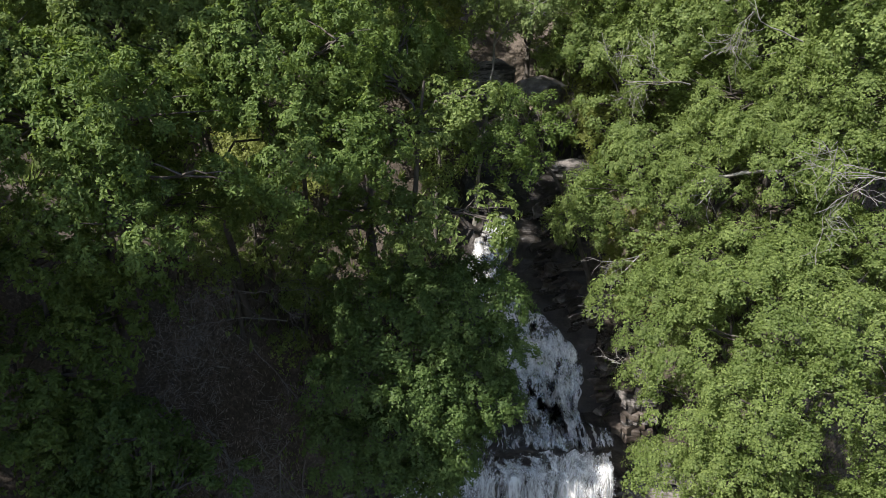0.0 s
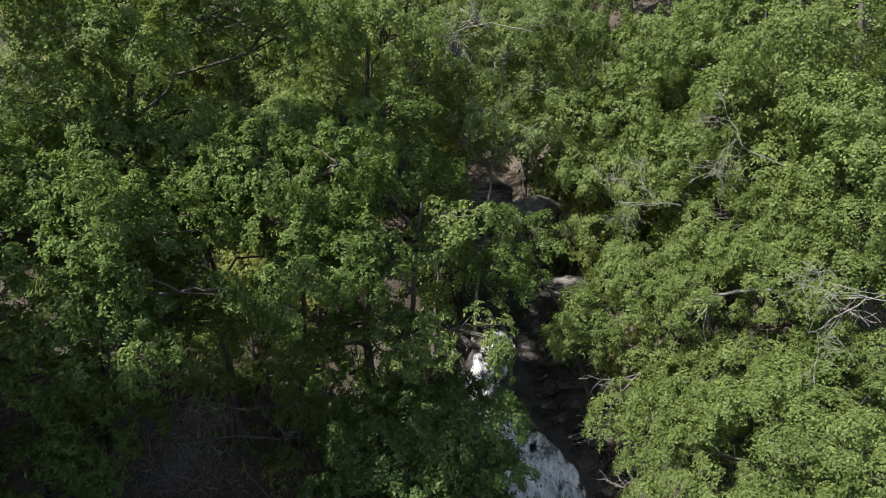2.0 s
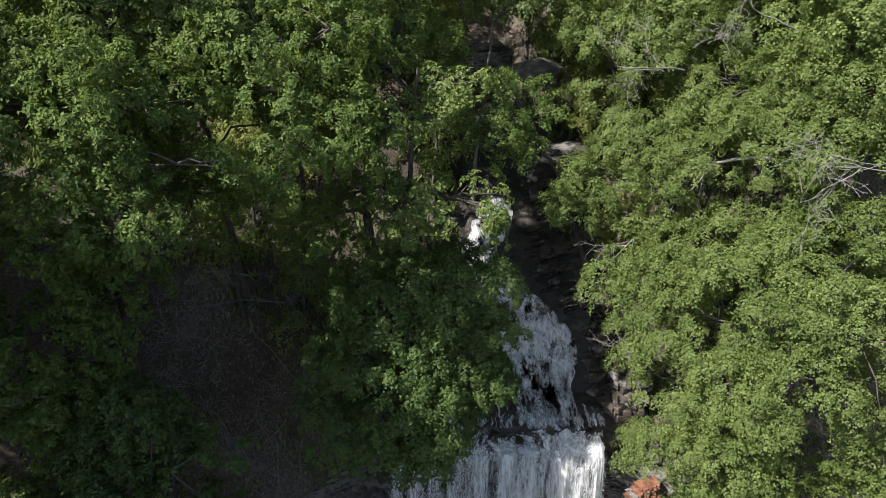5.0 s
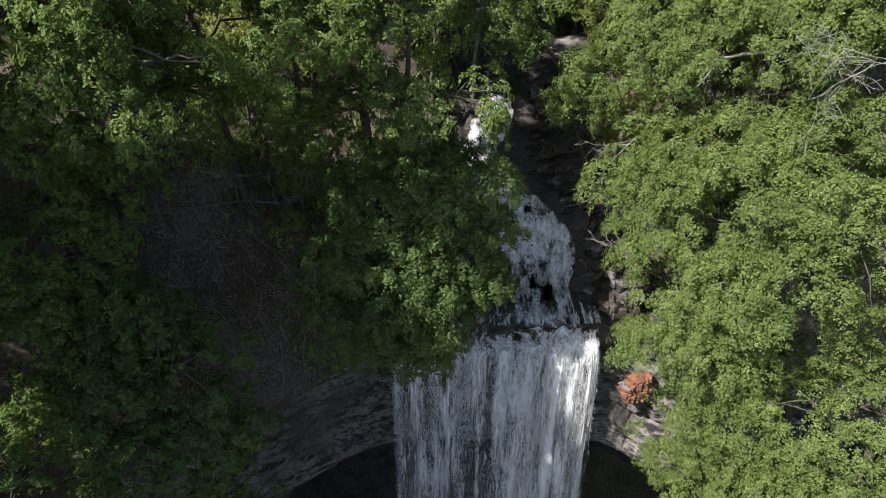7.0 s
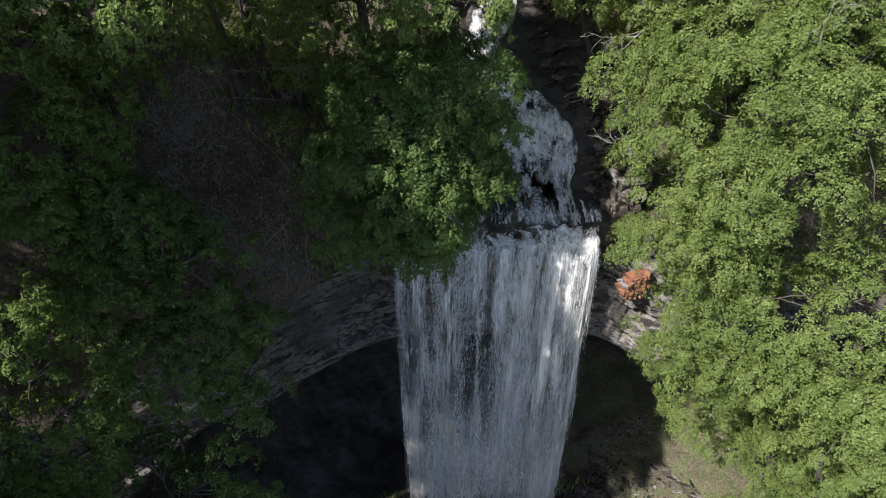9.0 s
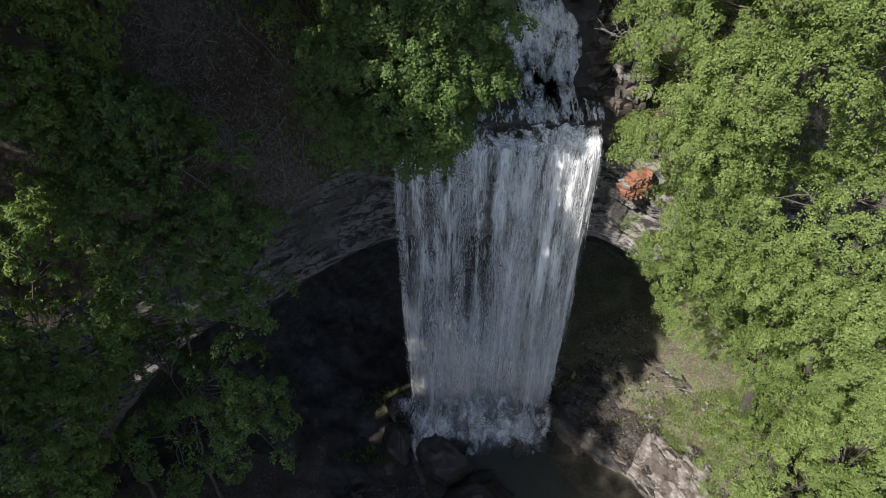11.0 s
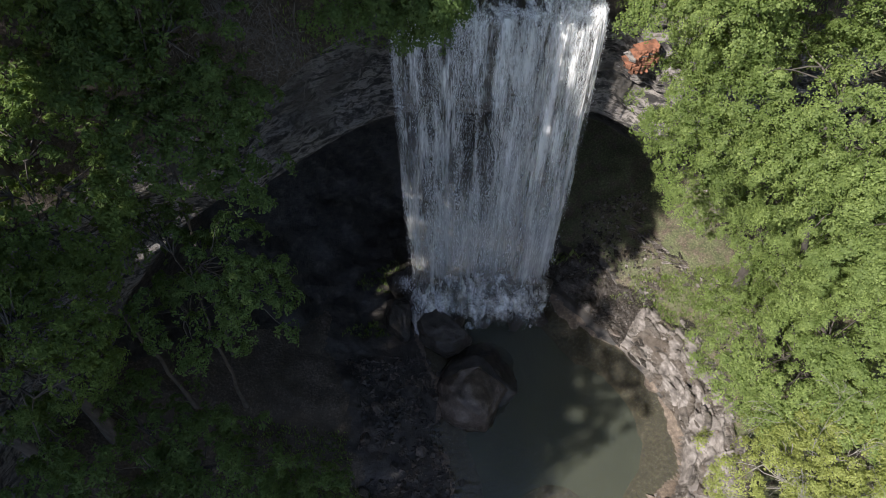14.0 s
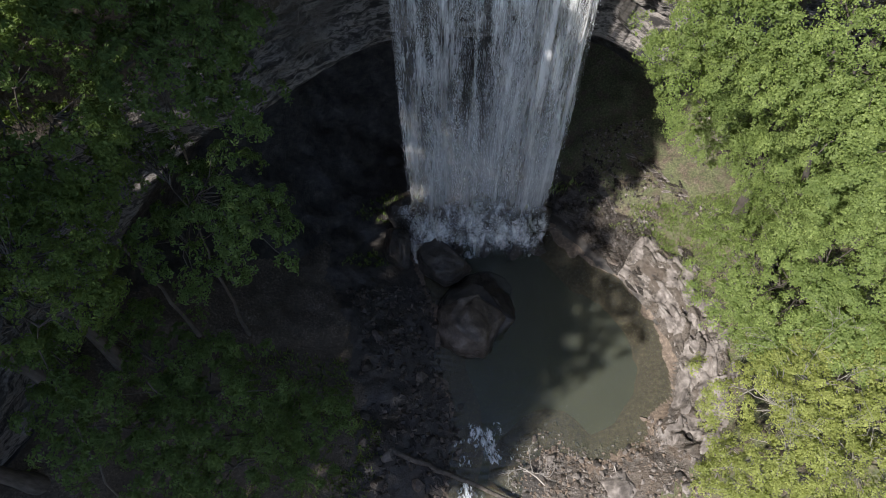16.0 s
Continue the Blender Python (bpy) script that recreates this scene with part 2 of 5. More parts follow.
def floor_z(x, y):
    d = pool_distance(x, y)
    lumps = fbm(xyz(x, y) * 0.8)
    right = smooth(4.5, 8.5, x) * smooth(3.0, 8.0, y + 0.5 * (x - 8))
    dr = np.maximum(d, 0)
    chop = vnoise(xyz(x * 0.7, y * 0.7, 4.0)) + 0.5 * vnoise(xyz(x * 1.9, y * 1.9, 6.0))
    e = dr + 0.75 * chop
    shelf = 0.45 * smooth(0.0, 0.4, dr + 0.2 * chop) + 0.30 * smooth(0.9, 1.1, e) + 0.28 * smooth(1.5, 1.65, e + 0.5 * lumps) + 0.3 * smooth(2.3, 2.5, e) + 0.36 * np.maximum(dr - 2.4, 0) + 0.12 * chop * smooth(0.2, 1, dr)
    left = 0.14 * dr + 0.06 * np.maximum(dr - 3, 0) ** 2 * (dr < 12) + (dr >= 12) * 0.5 * (dr - 2)
    left = np.minimum(left, 9)
    up = left * (1 - right) + np.minimum(shelf, 7.5) * right
    bed = -1.5 * smooth(0, 4.5, -d)
    return np.where(d < 0, bed, up) + lumps * (0.10 + 0.25 * smooth(0.3, 3, dr))


def upper_z(x, y):
    """The land above the rim."""
    th = np.arctan2(y - CY, x - CX)
    q = np.hypot(x - CX, y - CY) - rim_radius(th) - 0.9
    shut = table(th, (0, 1), (200, 1), (235, 0.45), (270, 0.05), (305, 0.45), (340, 1))
    qq = np.maximum(q, 0)
    side = 1.9 * np.minimum(qq, 5.0) + 0.75 * np.clip(qq - 5.0, 0, 25) + 0.35 * np.clip(qq - 30, 0, 60)
    bed = 1.15 * np.minimum(qq, 4) + 0.62 * np.clip(qq - 4, 0, 12) + 0.42 * np.clip(qq - 16, 0, 40) + 0.3 * np.clip(qq - 56, 0, 40)
    w = smooth(1.4, 4.6, np.abs(x - 2.6 + 0.25 * fbm(xyz(x, y) * 0.5)) - 0.10 * np.maximum(qq - 8, 0)) * (y > CY) + (y <= CY)
    step = 0.75 + 0.12 * vnoise(xyz(x * 0.4, y * 0.2))
    bq = bed + 0.9 * vnoise(xyz(x * 0.6, y * 0.4, 5.0)) + 0.35 * vnoise(xyz(x * 1.7, y * 1.1, 8.0)) + 0.2 * (x - 2.5)
    fr = bq / step - np.floor(bq / step)
    terrace = bed + 0.5 * step * (smooth(0.6, 1.0, fr) - fr)
    bed = np.where(qq < 14, bed + (terrace - bed) * smooth(0.2, 1.0, qq), bed)
    s = bed * (1 - w) + side * w
    rough = fbm(xyz(x, y, 3.1) * 0.45) * 0.9 * smooth(0.5, 5, qq) + fbm(xyz(x, y, 9.0) * 1.7) * 0.22
    return rim_top(th) + s * shut + rough


def land_z(x, y):
    """Height of the ground seen from above."""
    x, y = np.asarray(x, float), np.asarray(y, float)
    th = np.arctan2(y - CY, x - CX)
    r = np.hypot(x - CX, y - CY)
    return np.where(r > rim_radius(th) + 0.9, upper_z(x, y), floor_z(x, y))


def build_land():
    th = np.concatenate([np.linspace(radians(10), radians(200), 330, endpoint=False), np.linspace(radians(200), radians(370), 120, endpoint=False)])
    rim, under, zb, zt = rim_radius(th), undercut(th), rim_bottom(th), rim_top(th)
    ca, sa = np.cos(th), np.sin(th)
    rows, kind = [], []

    def add(r, z, k):
        rows.append(np.stack([CX + r * ca, CY + r * sa, z], -1))
        kind.append(k)

    back = rim + under
    for u in np.linspace(0.015, 1, 120):
        r = back * u
        add(r, floor_z(CX + r * ca, CY + r * sa), 0)
    zf = rows[-1][:, 2]
    zc = np.maximum(zb - 0.5 * under, zf + 0.02)
    for u in np.linspace(0.1, 1, 9):
        r = back - 0.5 * np.sin(u * 3.1)
        r = r + 0.35 * fbm(xyz(CX + r * ca, CY + r * sa, zf + (zc - zf) * u) * 0.9)
        add(r, zf + (zc - zf) * u, 3)
    for u in np.linspace(0.1, 1, 12):
        r = back - under * u
        z = zc + (zb - zc) * u ** 1.3
        add(r, z + 0.15 * fbm(xyz(CX + r * ca, CY + r * sa, z)), 3)
    for u in np.linspace(0.02, 1, 62):
        z = zb + (zt - zb) * u
        r = rim + 0.9 * u
        p = xyz(CX + r * ca, CY + r * sa, z)
        ledge = vnoise(np.stack([p[:, 0] * 0.12, p[:, 1] * 0.12, z * 2.3], -1)) * 0.38 + fbm(p * np.array([0.6, 0.6, 1.6])) * 0.32 + 0.22 * vnoise(p * np.array([2.2, 2.2, 4.2])) + 0.12 * vnoise(p * np.array([4.5, 4.5, 7.0]))
        bed = z / 0.24 + 1.2 * vnoise(p * np.array([0.25, 0.25, 0.1]) + 4.0) + 0.06 * p[:, 0]
        broken = vnoise(np.stack([p[:, 0] * 0.9, p[:, 1] * 0.9, np.floor(bed) * 7.3], -1))
        ledge = 0.75 * ledge + 0.20 * broken + 0.10 * (smooth(0.75, 1.0, bed - np.floor(bed)) + smooth(0.25, 0.0, bed - np.floor(bed)))
        add(r + ledge * smooth(0, 0.1, u) * (1 - 0.8 * smooth(0.85, 1, u)), z, 1)
    for q in np.concatenate([np.linspace(0.12, 9, 66), 9 * (1500 / 9) ** (np.arange(1, 41) / 40)]):
        r = rim + 0.9 + q
        add(r, upper_z(CX + r * ca, CY + r * sa), 2)
    v = np.stack(rows)
    f = grid_faces(len(rows), len(th), True)
    k = np.repeat(np.array(kind[1:]), len(th))
    mid = v.reshape(-1, 3)[f].mean(1)
    d = pool_distance(mid[:, 0], mid[:, 1])
    jitter = fbm(mid * 0.7)
    idx = np.full(len(f), 1)                                  # litter
    idx[k == 1] = 0
    # undercut wall, ceiling and floor: dark wet rock also stands in for shade
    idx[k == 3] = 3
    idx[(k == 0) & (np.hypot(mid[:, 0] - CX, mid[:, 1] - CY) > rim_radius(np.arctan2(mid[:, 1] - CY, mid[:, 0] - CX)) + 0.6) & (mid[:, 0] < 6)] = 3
    low = k == 0
    idx[low & (mid[:, 0] > 4.5) & (d > 2.3 + jitter)] = 2     # bank
    idx[low & (mid[:, 0] > 4.5) & (d <= 2.3 + jitter) & (d > 0)] = 4
    idx[low & (mid[:, 0] > 4.5) & (d <= 2.6 + jitter) & (d > 0) & (mid[:, 1] > 11.5 + jitter)] = 3
    idx[low & (d <= 0.15)] = 5
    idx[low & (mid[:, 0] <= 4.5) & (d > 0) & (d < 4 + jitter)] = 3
    upper = k == 2
    gully = upper & (np.abs(mid[:, 0] - 2.9) < 2.6 + 0.8 * jitter) & (mid[:, 1] > 12) & (mid[:, 1] < 30)
    idx[gully] = 3
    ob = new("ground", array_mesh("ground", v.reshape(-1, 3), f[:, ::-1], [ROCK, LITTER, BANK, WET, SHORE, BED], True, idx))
    return tagged(ob, "leaf-littered wooded slopes above an undercut layered rock cliff", "ground", kind="structure")


build_land()

# ---- water ----
m = Mat("pool_water")
n = m.noise(3.2, 4, (1, 0.6, 1), 0.55, (0, 0, radians(-35)))
shifted = m.node("ShaderNodeMapping", Vector=m.t.nodes.new("ShaderNodeTexCoord").outputs["Object"])
shifted.inputs["Location"].default_value = (-0.3, -14.2, 0)
ring = m.node("ShaderNodeTexWave", Vector=shifted.outputs[0], Scale=0.95, Distortion=7.0, Detail=3.0)
ring.inputs["Detail Scale"].default_value = 1.3
ring.wave_type, ring.rings_direction = "RINGS", "SPHERICAL"
n = m.math("ADD", m.math("MULTIPLY", n, 0.7), m.math("MULTIPLY", ring.outputs["Fac"], m.math("MULTIPLY", m.noise(0.45, 2), 0.7)))
m.finish(m.ramp(m.noise(0.25, 3), (0.35, (0.062, 0.074, 0.068)), (0.65, (0.088, 0.098, 0.080))), 0.05, n, 0.10, 0.6)
m.p.inputs["Specular IOR Level"].default_value = 0.95
tr = m.node("ShaderNodeBsdfTransparent", Color=(0.74, 0.72, 0.60, 1))
mx = m.node("ShaderNodeMixShader", Fac=0.62)
m.t.links.new(m.p.outputs[0], mx.inputs[1])
m.t.links.new(tr.outputs[0], mx.inputs[2])
m.t.links.new(mx.outputs[0], m.out.inputs[0])
WATER = m.m

m = Mat("murky_depth")
m.finish(m.ramp(m.noise(0.3, 3), (0.35, (0.090, 0.104, 0.092)), (0.65, (0.126, 0.138, 0.116))), 0.9)
tr = m.node("ShaderNodeBsdfTransparent", Color=(0.8, 0.8, 0.7, 1))
mx = m.node("ShaderNodeMixShader", Fac=0.28)
m.t.links.new(m.p.outputs[0], mx.inputs[1])
m.t.links.new(tr.outputs[0], mx.inputs[2])
m.t.links.new(mx.outputs[0], m.out.inputs[0])
MURK = m.m


def veil_material(name, stretch, lo, hi, colour, mist=None, foot=None, head=None):
    """White falling water, broken into streaks. mist: heights between which, going down, the streaks melt into spray; foot: the heights over which it thins out; head: those over which it forms."""
    m = Mat(name)
    a = m.noise(1.0, 6, stretch, 0.62)
    b = m.noise(1.0, 3, tuple(0.36 * s for s in stretch), 0.5)
    c = m.noise(1.0, 3, tuple(q * s for q, s in zip((2.8, 2.8, 5.0), stretch)), 0.6)
    f = m.math("ADD", m.math("ADD", m.math("MULTIPLY", a, 0.32), m.math("MULTIPLY", b, 0.44)), m.math("MULTIPLY", c, 0.24))
    m.finish(colour, 0.6, a, 0.05, 0.3)
    tl = m.node("ShaderNodeBsdfTranslucent", Color=(*colour[:3], 1))
    m1 = m.node("ShaderNodeMixShader", Fac=0.4)
    m.t.links.new(m.p.outputs[0], m1.inputs[1])
    m.t.links.new(tl.outputs[0], m1.inputs[2])
    z = m.node("ShaderNodeSeparateXYZ", Vector=m.t.nodes.new("ShaderNodeTexCoord").outputs["Object"]).outputs["Z"]

    def rise(z0, z1):
        n = m.node("ShaderNodeMapRange", Value=z)
        n.interpolation_type = "SMOOTHSTEP"
        n.inputs["From Min"].default_value, n.inputs["From Max"].default_value = z0, z1
        return n.outputs[0]

    if mist:
        soft = m.math("SUBTRACT", 1.0, rise(*mist))
        low = m.math("SUBTRACT", lo, m.math("MULTIPLY", soft, 0.13))
        wide = m.math("ADD", hi - lo, m.math("MULTIPLY", soft, 0.34))
        fac = m.math("DIVIDE", m.math("SUBTRACT", f, low), wide)
    else:
        fac = m.math("DIVIDE", m.math("SUBTRACT", f, lo), hi - lo)
    clamp = m.node("ShaderNodeClamp", Value=fac).outputs[0]
    if foot:
        ragged = m.math("ADD", rise(*foot), m.math("MULTIPLY", m.math("SUBTRACT", b, 0.5), 1.2))
        clamp = m.math("MULTIPLY", clamp, m.node("ShaderNodeClamp", Value=ragged).outputs[0])
    if head:
        clamp = m.math("MULTIPLY", clamp, m.math("SUBTRACT", 1.0, rise(*head)))
    tr = m.t.nodes.new("ShaderNodeBsdfTransparent")
    m2 = m.node("ShaderNodeMixShader", Fac=clamp)
    m.t.links.new(tr.outputs[0], m2.inputs[1])
    m.t.links.new(m1.outputs[0], m2.inputs[2])
    m.t.links.new(m2.outputs[0], m.out.inputs[0])
    return m.m


VEIL = veil_material("falling_water", (5.2, 5.2, 0.36), 0.502, 0.61, (0.90, 0.92, 0.91, 1), (5.0, 16.0), (1.6, 4.6))
BRINK = veil_material("water_bending_over_the_brink", (5.0, 5.0, 0.5), 0.455, 0.60, (0.92, 0.94, 0.93, 1), None, (13.2, 17.2))
# denser, whiter water laid over the sunlit right side to brighten it
TONGUE = veil_material("sunlit_white_tongue", (5.6, 5.6, 0.5), 0.425, 0.58, (0.94, 0.95, 0.94, 1), None, (7.0, 15.5))
SPRAY = veil_material("spray", (1.5, 1.5, 0.6), 0.40, 0.86, (0.72, 0.75, 0.745, 1), None, (1.6, 4.6), (5.5, 12.0))
FOAM = veil_material("foaming_water", (7.0, 3.0, 3.0), 0.41, 0.66, (0.92, 0.93, 0.92, 1))
PLUME = veil_material("white_plume", (3.4, 3.4, 1.8), 0.45, 0.70, (0.88, 0.90, 0.89, 1))
THIN = veil_material("thin_running_water", (4.2, 2.0, 2.0), 0.50, 0.64, (0.80, 0.84, 0.86, 1))
m = Mat("water_strand")
m.finish((0.86, 0.89, 0.92, 1), 0.35)
tl = m.node("ShaderNodeBsdfTranslucent", Color=(0.86, 0.89, 0.92, 1))
mx = m.node("ShaderNodeMixShader", Fac=0.4)
m.t.links.new(m.p.outputs[0], mx.inputs[1])
m.t.links.new(tl.outputs[0], mx.inputs[2])
m.t.links.new(mx.outputs[0], m.out.inputs[0])
STRAND = m.m

xs, ys = np.meshgrid(np.linspace(-4, 13, 90), np.linspace(-8, 20, 140))
pd = xyz(xs, ys, 0.0)
pool = tagged(new("pool", array_mesh("pool", pd.reshape(-1, 3), grid_faces(140, 90), [WATER])), "dark murky green plunge pool water, rippled from the fall", "pool", kind="structure")
child("silt", array_mesh("silt", (pd + np.array([0, 0, -0.38])).reshape(-1, 3), grid_faces(140, 90), [MURK]), pool, "suspended green silt below the surface")

fall = tagged(new("waterfall"), "white veil of water dropping free over a layered rock lip", "waterfall")


def lip_z(x):
    base = np.interp(x, [-1.6, -1.2, -0.4, 0.9, 2.2, 4.0, 5.3], [16.8, 17.2, 17.6, 18.0, 18.1, 18.15, 18.05])
    return base + 0.22 * vnoise(xyz(x * 1.3, 2.0, 7.0)) + 0.12 * vnoise(xyz(x * 4.1, 5.0, 7.0))


def fall_y(u, drop, seed, y_off, lean):
    y = 17.55 + y_off - lean * np.sqrt(drop) + 0.30 * fbm(xyz(u * 11 + seed, drop * 0.8, seed * 3.1)) - 0.25 * np.sin(u * 3.1)
    return y + 0.45 * (1 - smooth(0, 0.05, drop))


def curtain(y_off, seed, left, right, bottom, lean, mat, start=0.0):
    nx, nz = 110, 130
    u, w = np.meshgrid(np.linspace(0, 1, nx), np.linspace(start, 1, nz))
    x = left + (right - left) * u
    top = lip_z(x)
    x = x + 0.10 * vnoise(xyz(u * 26 + seed, w * 2.5, seed)) * smooth(0, 0.3, w)
    z = top + (bottom + 1.3 * vnoise(xyz(u * 7, seed, 1.0)) + 0.6 * vnoise(xyz(u * 31, seed, 3.0)) - top) * w
    return array_mesh("curtain", xyz(x, fall_y(u, w, seed, y_off, lean), z).reshape(-1, 3), grid_faces(nz, nx), [mat])


for k, (yo, l, r, b, lean, mat, st) in enumerate([(0.25, -1.5, 5.2, 1.9, 0.45, VEIL, 0), (-0.05, -1.4, 5.15, 1.7, 0.75, VEIL, 0), (0.05, -1.3, 4.9, 1.5, 0.8, SPRAY, 0.35), (-0.1, -1.45, 5.15, 9.0, 0.6, BRINK, 0), (-0.2, 3.5, 5.25, 4.0, 0.75, TONGUE, 0)]):
    child("curtain", curtain(yo, k * 7.7 + 1, l, r, b, lean, mat, st), fall)


def strands(n, seed):
    """Thin falling threads and beads of water, bunched into streams."""
    rs = np.random.default_rng(seed)
    u = rs.random(n * 3)
    w = 0.01 + 0.75 * rs.random(n * 3) ** 2.4
    bunch = vnoise(xyz(u * 15, w * 0.9, 4.0)) + 0.6 * vnoise(xyz(u * 41, w * 2.2, 9.0)) + 0.35 * smooth(0.75, 1, u)
    pick = np.where(bunch + rs.normal(0, 0.3, n * 3) > 0.34)[0][:n]
    u, w = u[pick], w[pick]
    x = -1.5 + 6.7 * u
    top = lip_z(x)
    z = top + (0.6 - top) * w
    y = fall_y(u, w, 1.0, -0.1, 0.7) - rs.random(len(u)) * 0.35
    x = x + rs.normal(0, 0.03, len(u))
    ln = rs.uniform(0.03, 0.17, len(u)) * (0.6 + w)
    wd = rs.uniform(0.002, 0.006, len(u))
    tw = rs.uniform(-0.7, 0.7, len(u))
    dx, dy = wd * np.cos(tw), wd * np.sin(tw)
    v = np.stack([xyz(x + dx, y + dy, z), xyz(x + rs.normal(0, 0.015, len(u)), y, z - ln), xyz(x - dx, y - dy, z)], 1).reshape(-1, 3)
    return array_mesh("strands", v, np.arange(len(v)).reshape(-1, 3), [STRAND], False)


tagged(child("water_thread", strands(38000, 5), fall, "fine threads and beads of falling water"), kind="stuff")


def splash(seed, n):
    """Bursts of drops where the water lands."""
    rs = np.random.default_rng(seed)
    c = np.concatenate([np.array([(-1.7, 16.8, 2.8), (-1.55, 16.6, 2.4), (1.0, 16.6, 2.8), (-0.6, 16.0, 1.2), (0.8, 16.1, 0.9)]), np.stack([rs.uniform(-1.4, 5.0, 26), rs.uniform(15.9, 16.9, 26), rs.uniform(0.1, 2.6, 26)], -1)])
    k = np.minimum((rs.random(n) ** 1.4 * len(c)).astype(int), len(c) - 1)
    size = rs.uniform(0.12, 0.42, len(c))[k][:, None]
    p = c[k] + rs.normal(0, 1, (n, 3)) * size * np.array([1.0, 0.7, 1.3])
    p[:, 2] -= 0.5 * rs.random(n) ** 2
    p[:, 2] = np.abs(p[:, 2]) + 0.03
    low = rs.random(n) < 0.6                       # fine drops drifting off the ragged foot
    q = np.stack([rs.uniform(-1.5, 5.1, n), 16.3 - np.abs(rs.normal(0, 0.35, n)), 0.15 + np.abs(rs.normal(0.6, 0.5, n))], -1)
    p = np.where(low[:, None], q, p)
    sz = np.where(low, rs.uniform(0.003, 0.011, n), rs.uniform(0.005, 0.018, n))[:, None, None]
    v = (p[:, None, :] + rs.normal(0, 1, (n, 4, 3)) * sz).reshape(-1, 3)
    b = np.arange(n)[:, None] * 4
    f = np.concatenate([b + np.array([[0, 1, 2]]), b + np.array([[0, 2, 3]]), b + np.array([[0, 1, 3]])])
    return array_mesh("splash", v, f, [STRAND], False)


def plumes(seed):
    """Ragged lobes of white water bouncing off the rocks at the foot."""
    rs = np.random.default_rng(seed)
    pieces = []
    for k in range(44):
        u, w = np.meshgrid(np.linspace(-1, 1, 9), np.linspace(0, 1, 16))
        x0 = -1.45 + 6.5 * (k + rs.random()) / 44
        top, end = rs.uniform(1.6, 4.6), max(0.1, rs.normal(1.3 - 0.5 * (x0 < 0.8), 0.55))
        half = rs.uniform(0.14, 0.40) * (0.06 + 1.1 * np.sin(np.pi * 0.85 * w)) * (1 - 0.3 * w ** 4)
        px = x0 + half * u + 0.2 * rs.normal() * w
        pz = top + (end - top) * w - 0.18 * (1 - u ** 2) * w * rs.uniform(0.2, 1) + 0.22 * vnoise(xyz(px * 8.0, k, 3.0)) * w ** 2
        py = 16.45 - rs.uniform(0.3, 1.0) * w ** 1.5 - 0.22 * (1 - u ** 2) - rs.uniform(0, 0.25)
        pieces.append((xyz(px, py + 0.1 * fbm(xyz(px, pz, seed) * 2.5), pz).reshape(-1, 3), grid_faces(16, 9)))
    v, f = join(pieces)
    return array_mesh("plume", v, f, [PLUME])


tagged(child("plume", plumes(9), fall, "ragged white plumes at the foot of the fall"), kind="stuff")
tagged(child("splash", splash(6, 14000), fall, "white spray bursting from the rocks"), kind="stuff")


def ledge_z(x, y):
    """The worn rock over which the water slides to the brink."""
    u = np.clip((y - 18.1) / 1.6, 0, 1)
    return lip_z(x) + (18.55 - lip_z(x)) * (1 - (1 - u) ** 1.8) + 0.16 * fbm(xyz(x, y, 5.0) * 1.5) * smooth(0, 0.3, u)


def ledge():
    x, w = np.meshgrid(np.linspace(-2.1, 5.9, 120), np.linspace(0, 1, 50))
    y = np.interp(w, [0, 0.55, 0.62, 0.75, 1], [20.2, 18.15, 18.1, 18.35, 19.6]) + 0.10 * fbm(xyz(x, w * 3, 2.0) * 1.3)
    z = np.where(w < 0.58, ledge_z(x, y) - 0.03, lip_z(x) - 0.03 - np.interp(w, [0.58, 0.66, 1], [0.0, 0.3, 2.4]) + 0.1 * fbm(xyz(x, w * 9, 6.0)))
    ob = new("rock_ledge", array_mesh("rock_ledge", xyz(x, y, z).reshape(-1, 3), grid_faces(50, 120), [WET]))
    return tagged(ob, "dark wet rock ledge over which the stream spills", "rock ledge")


ledge()


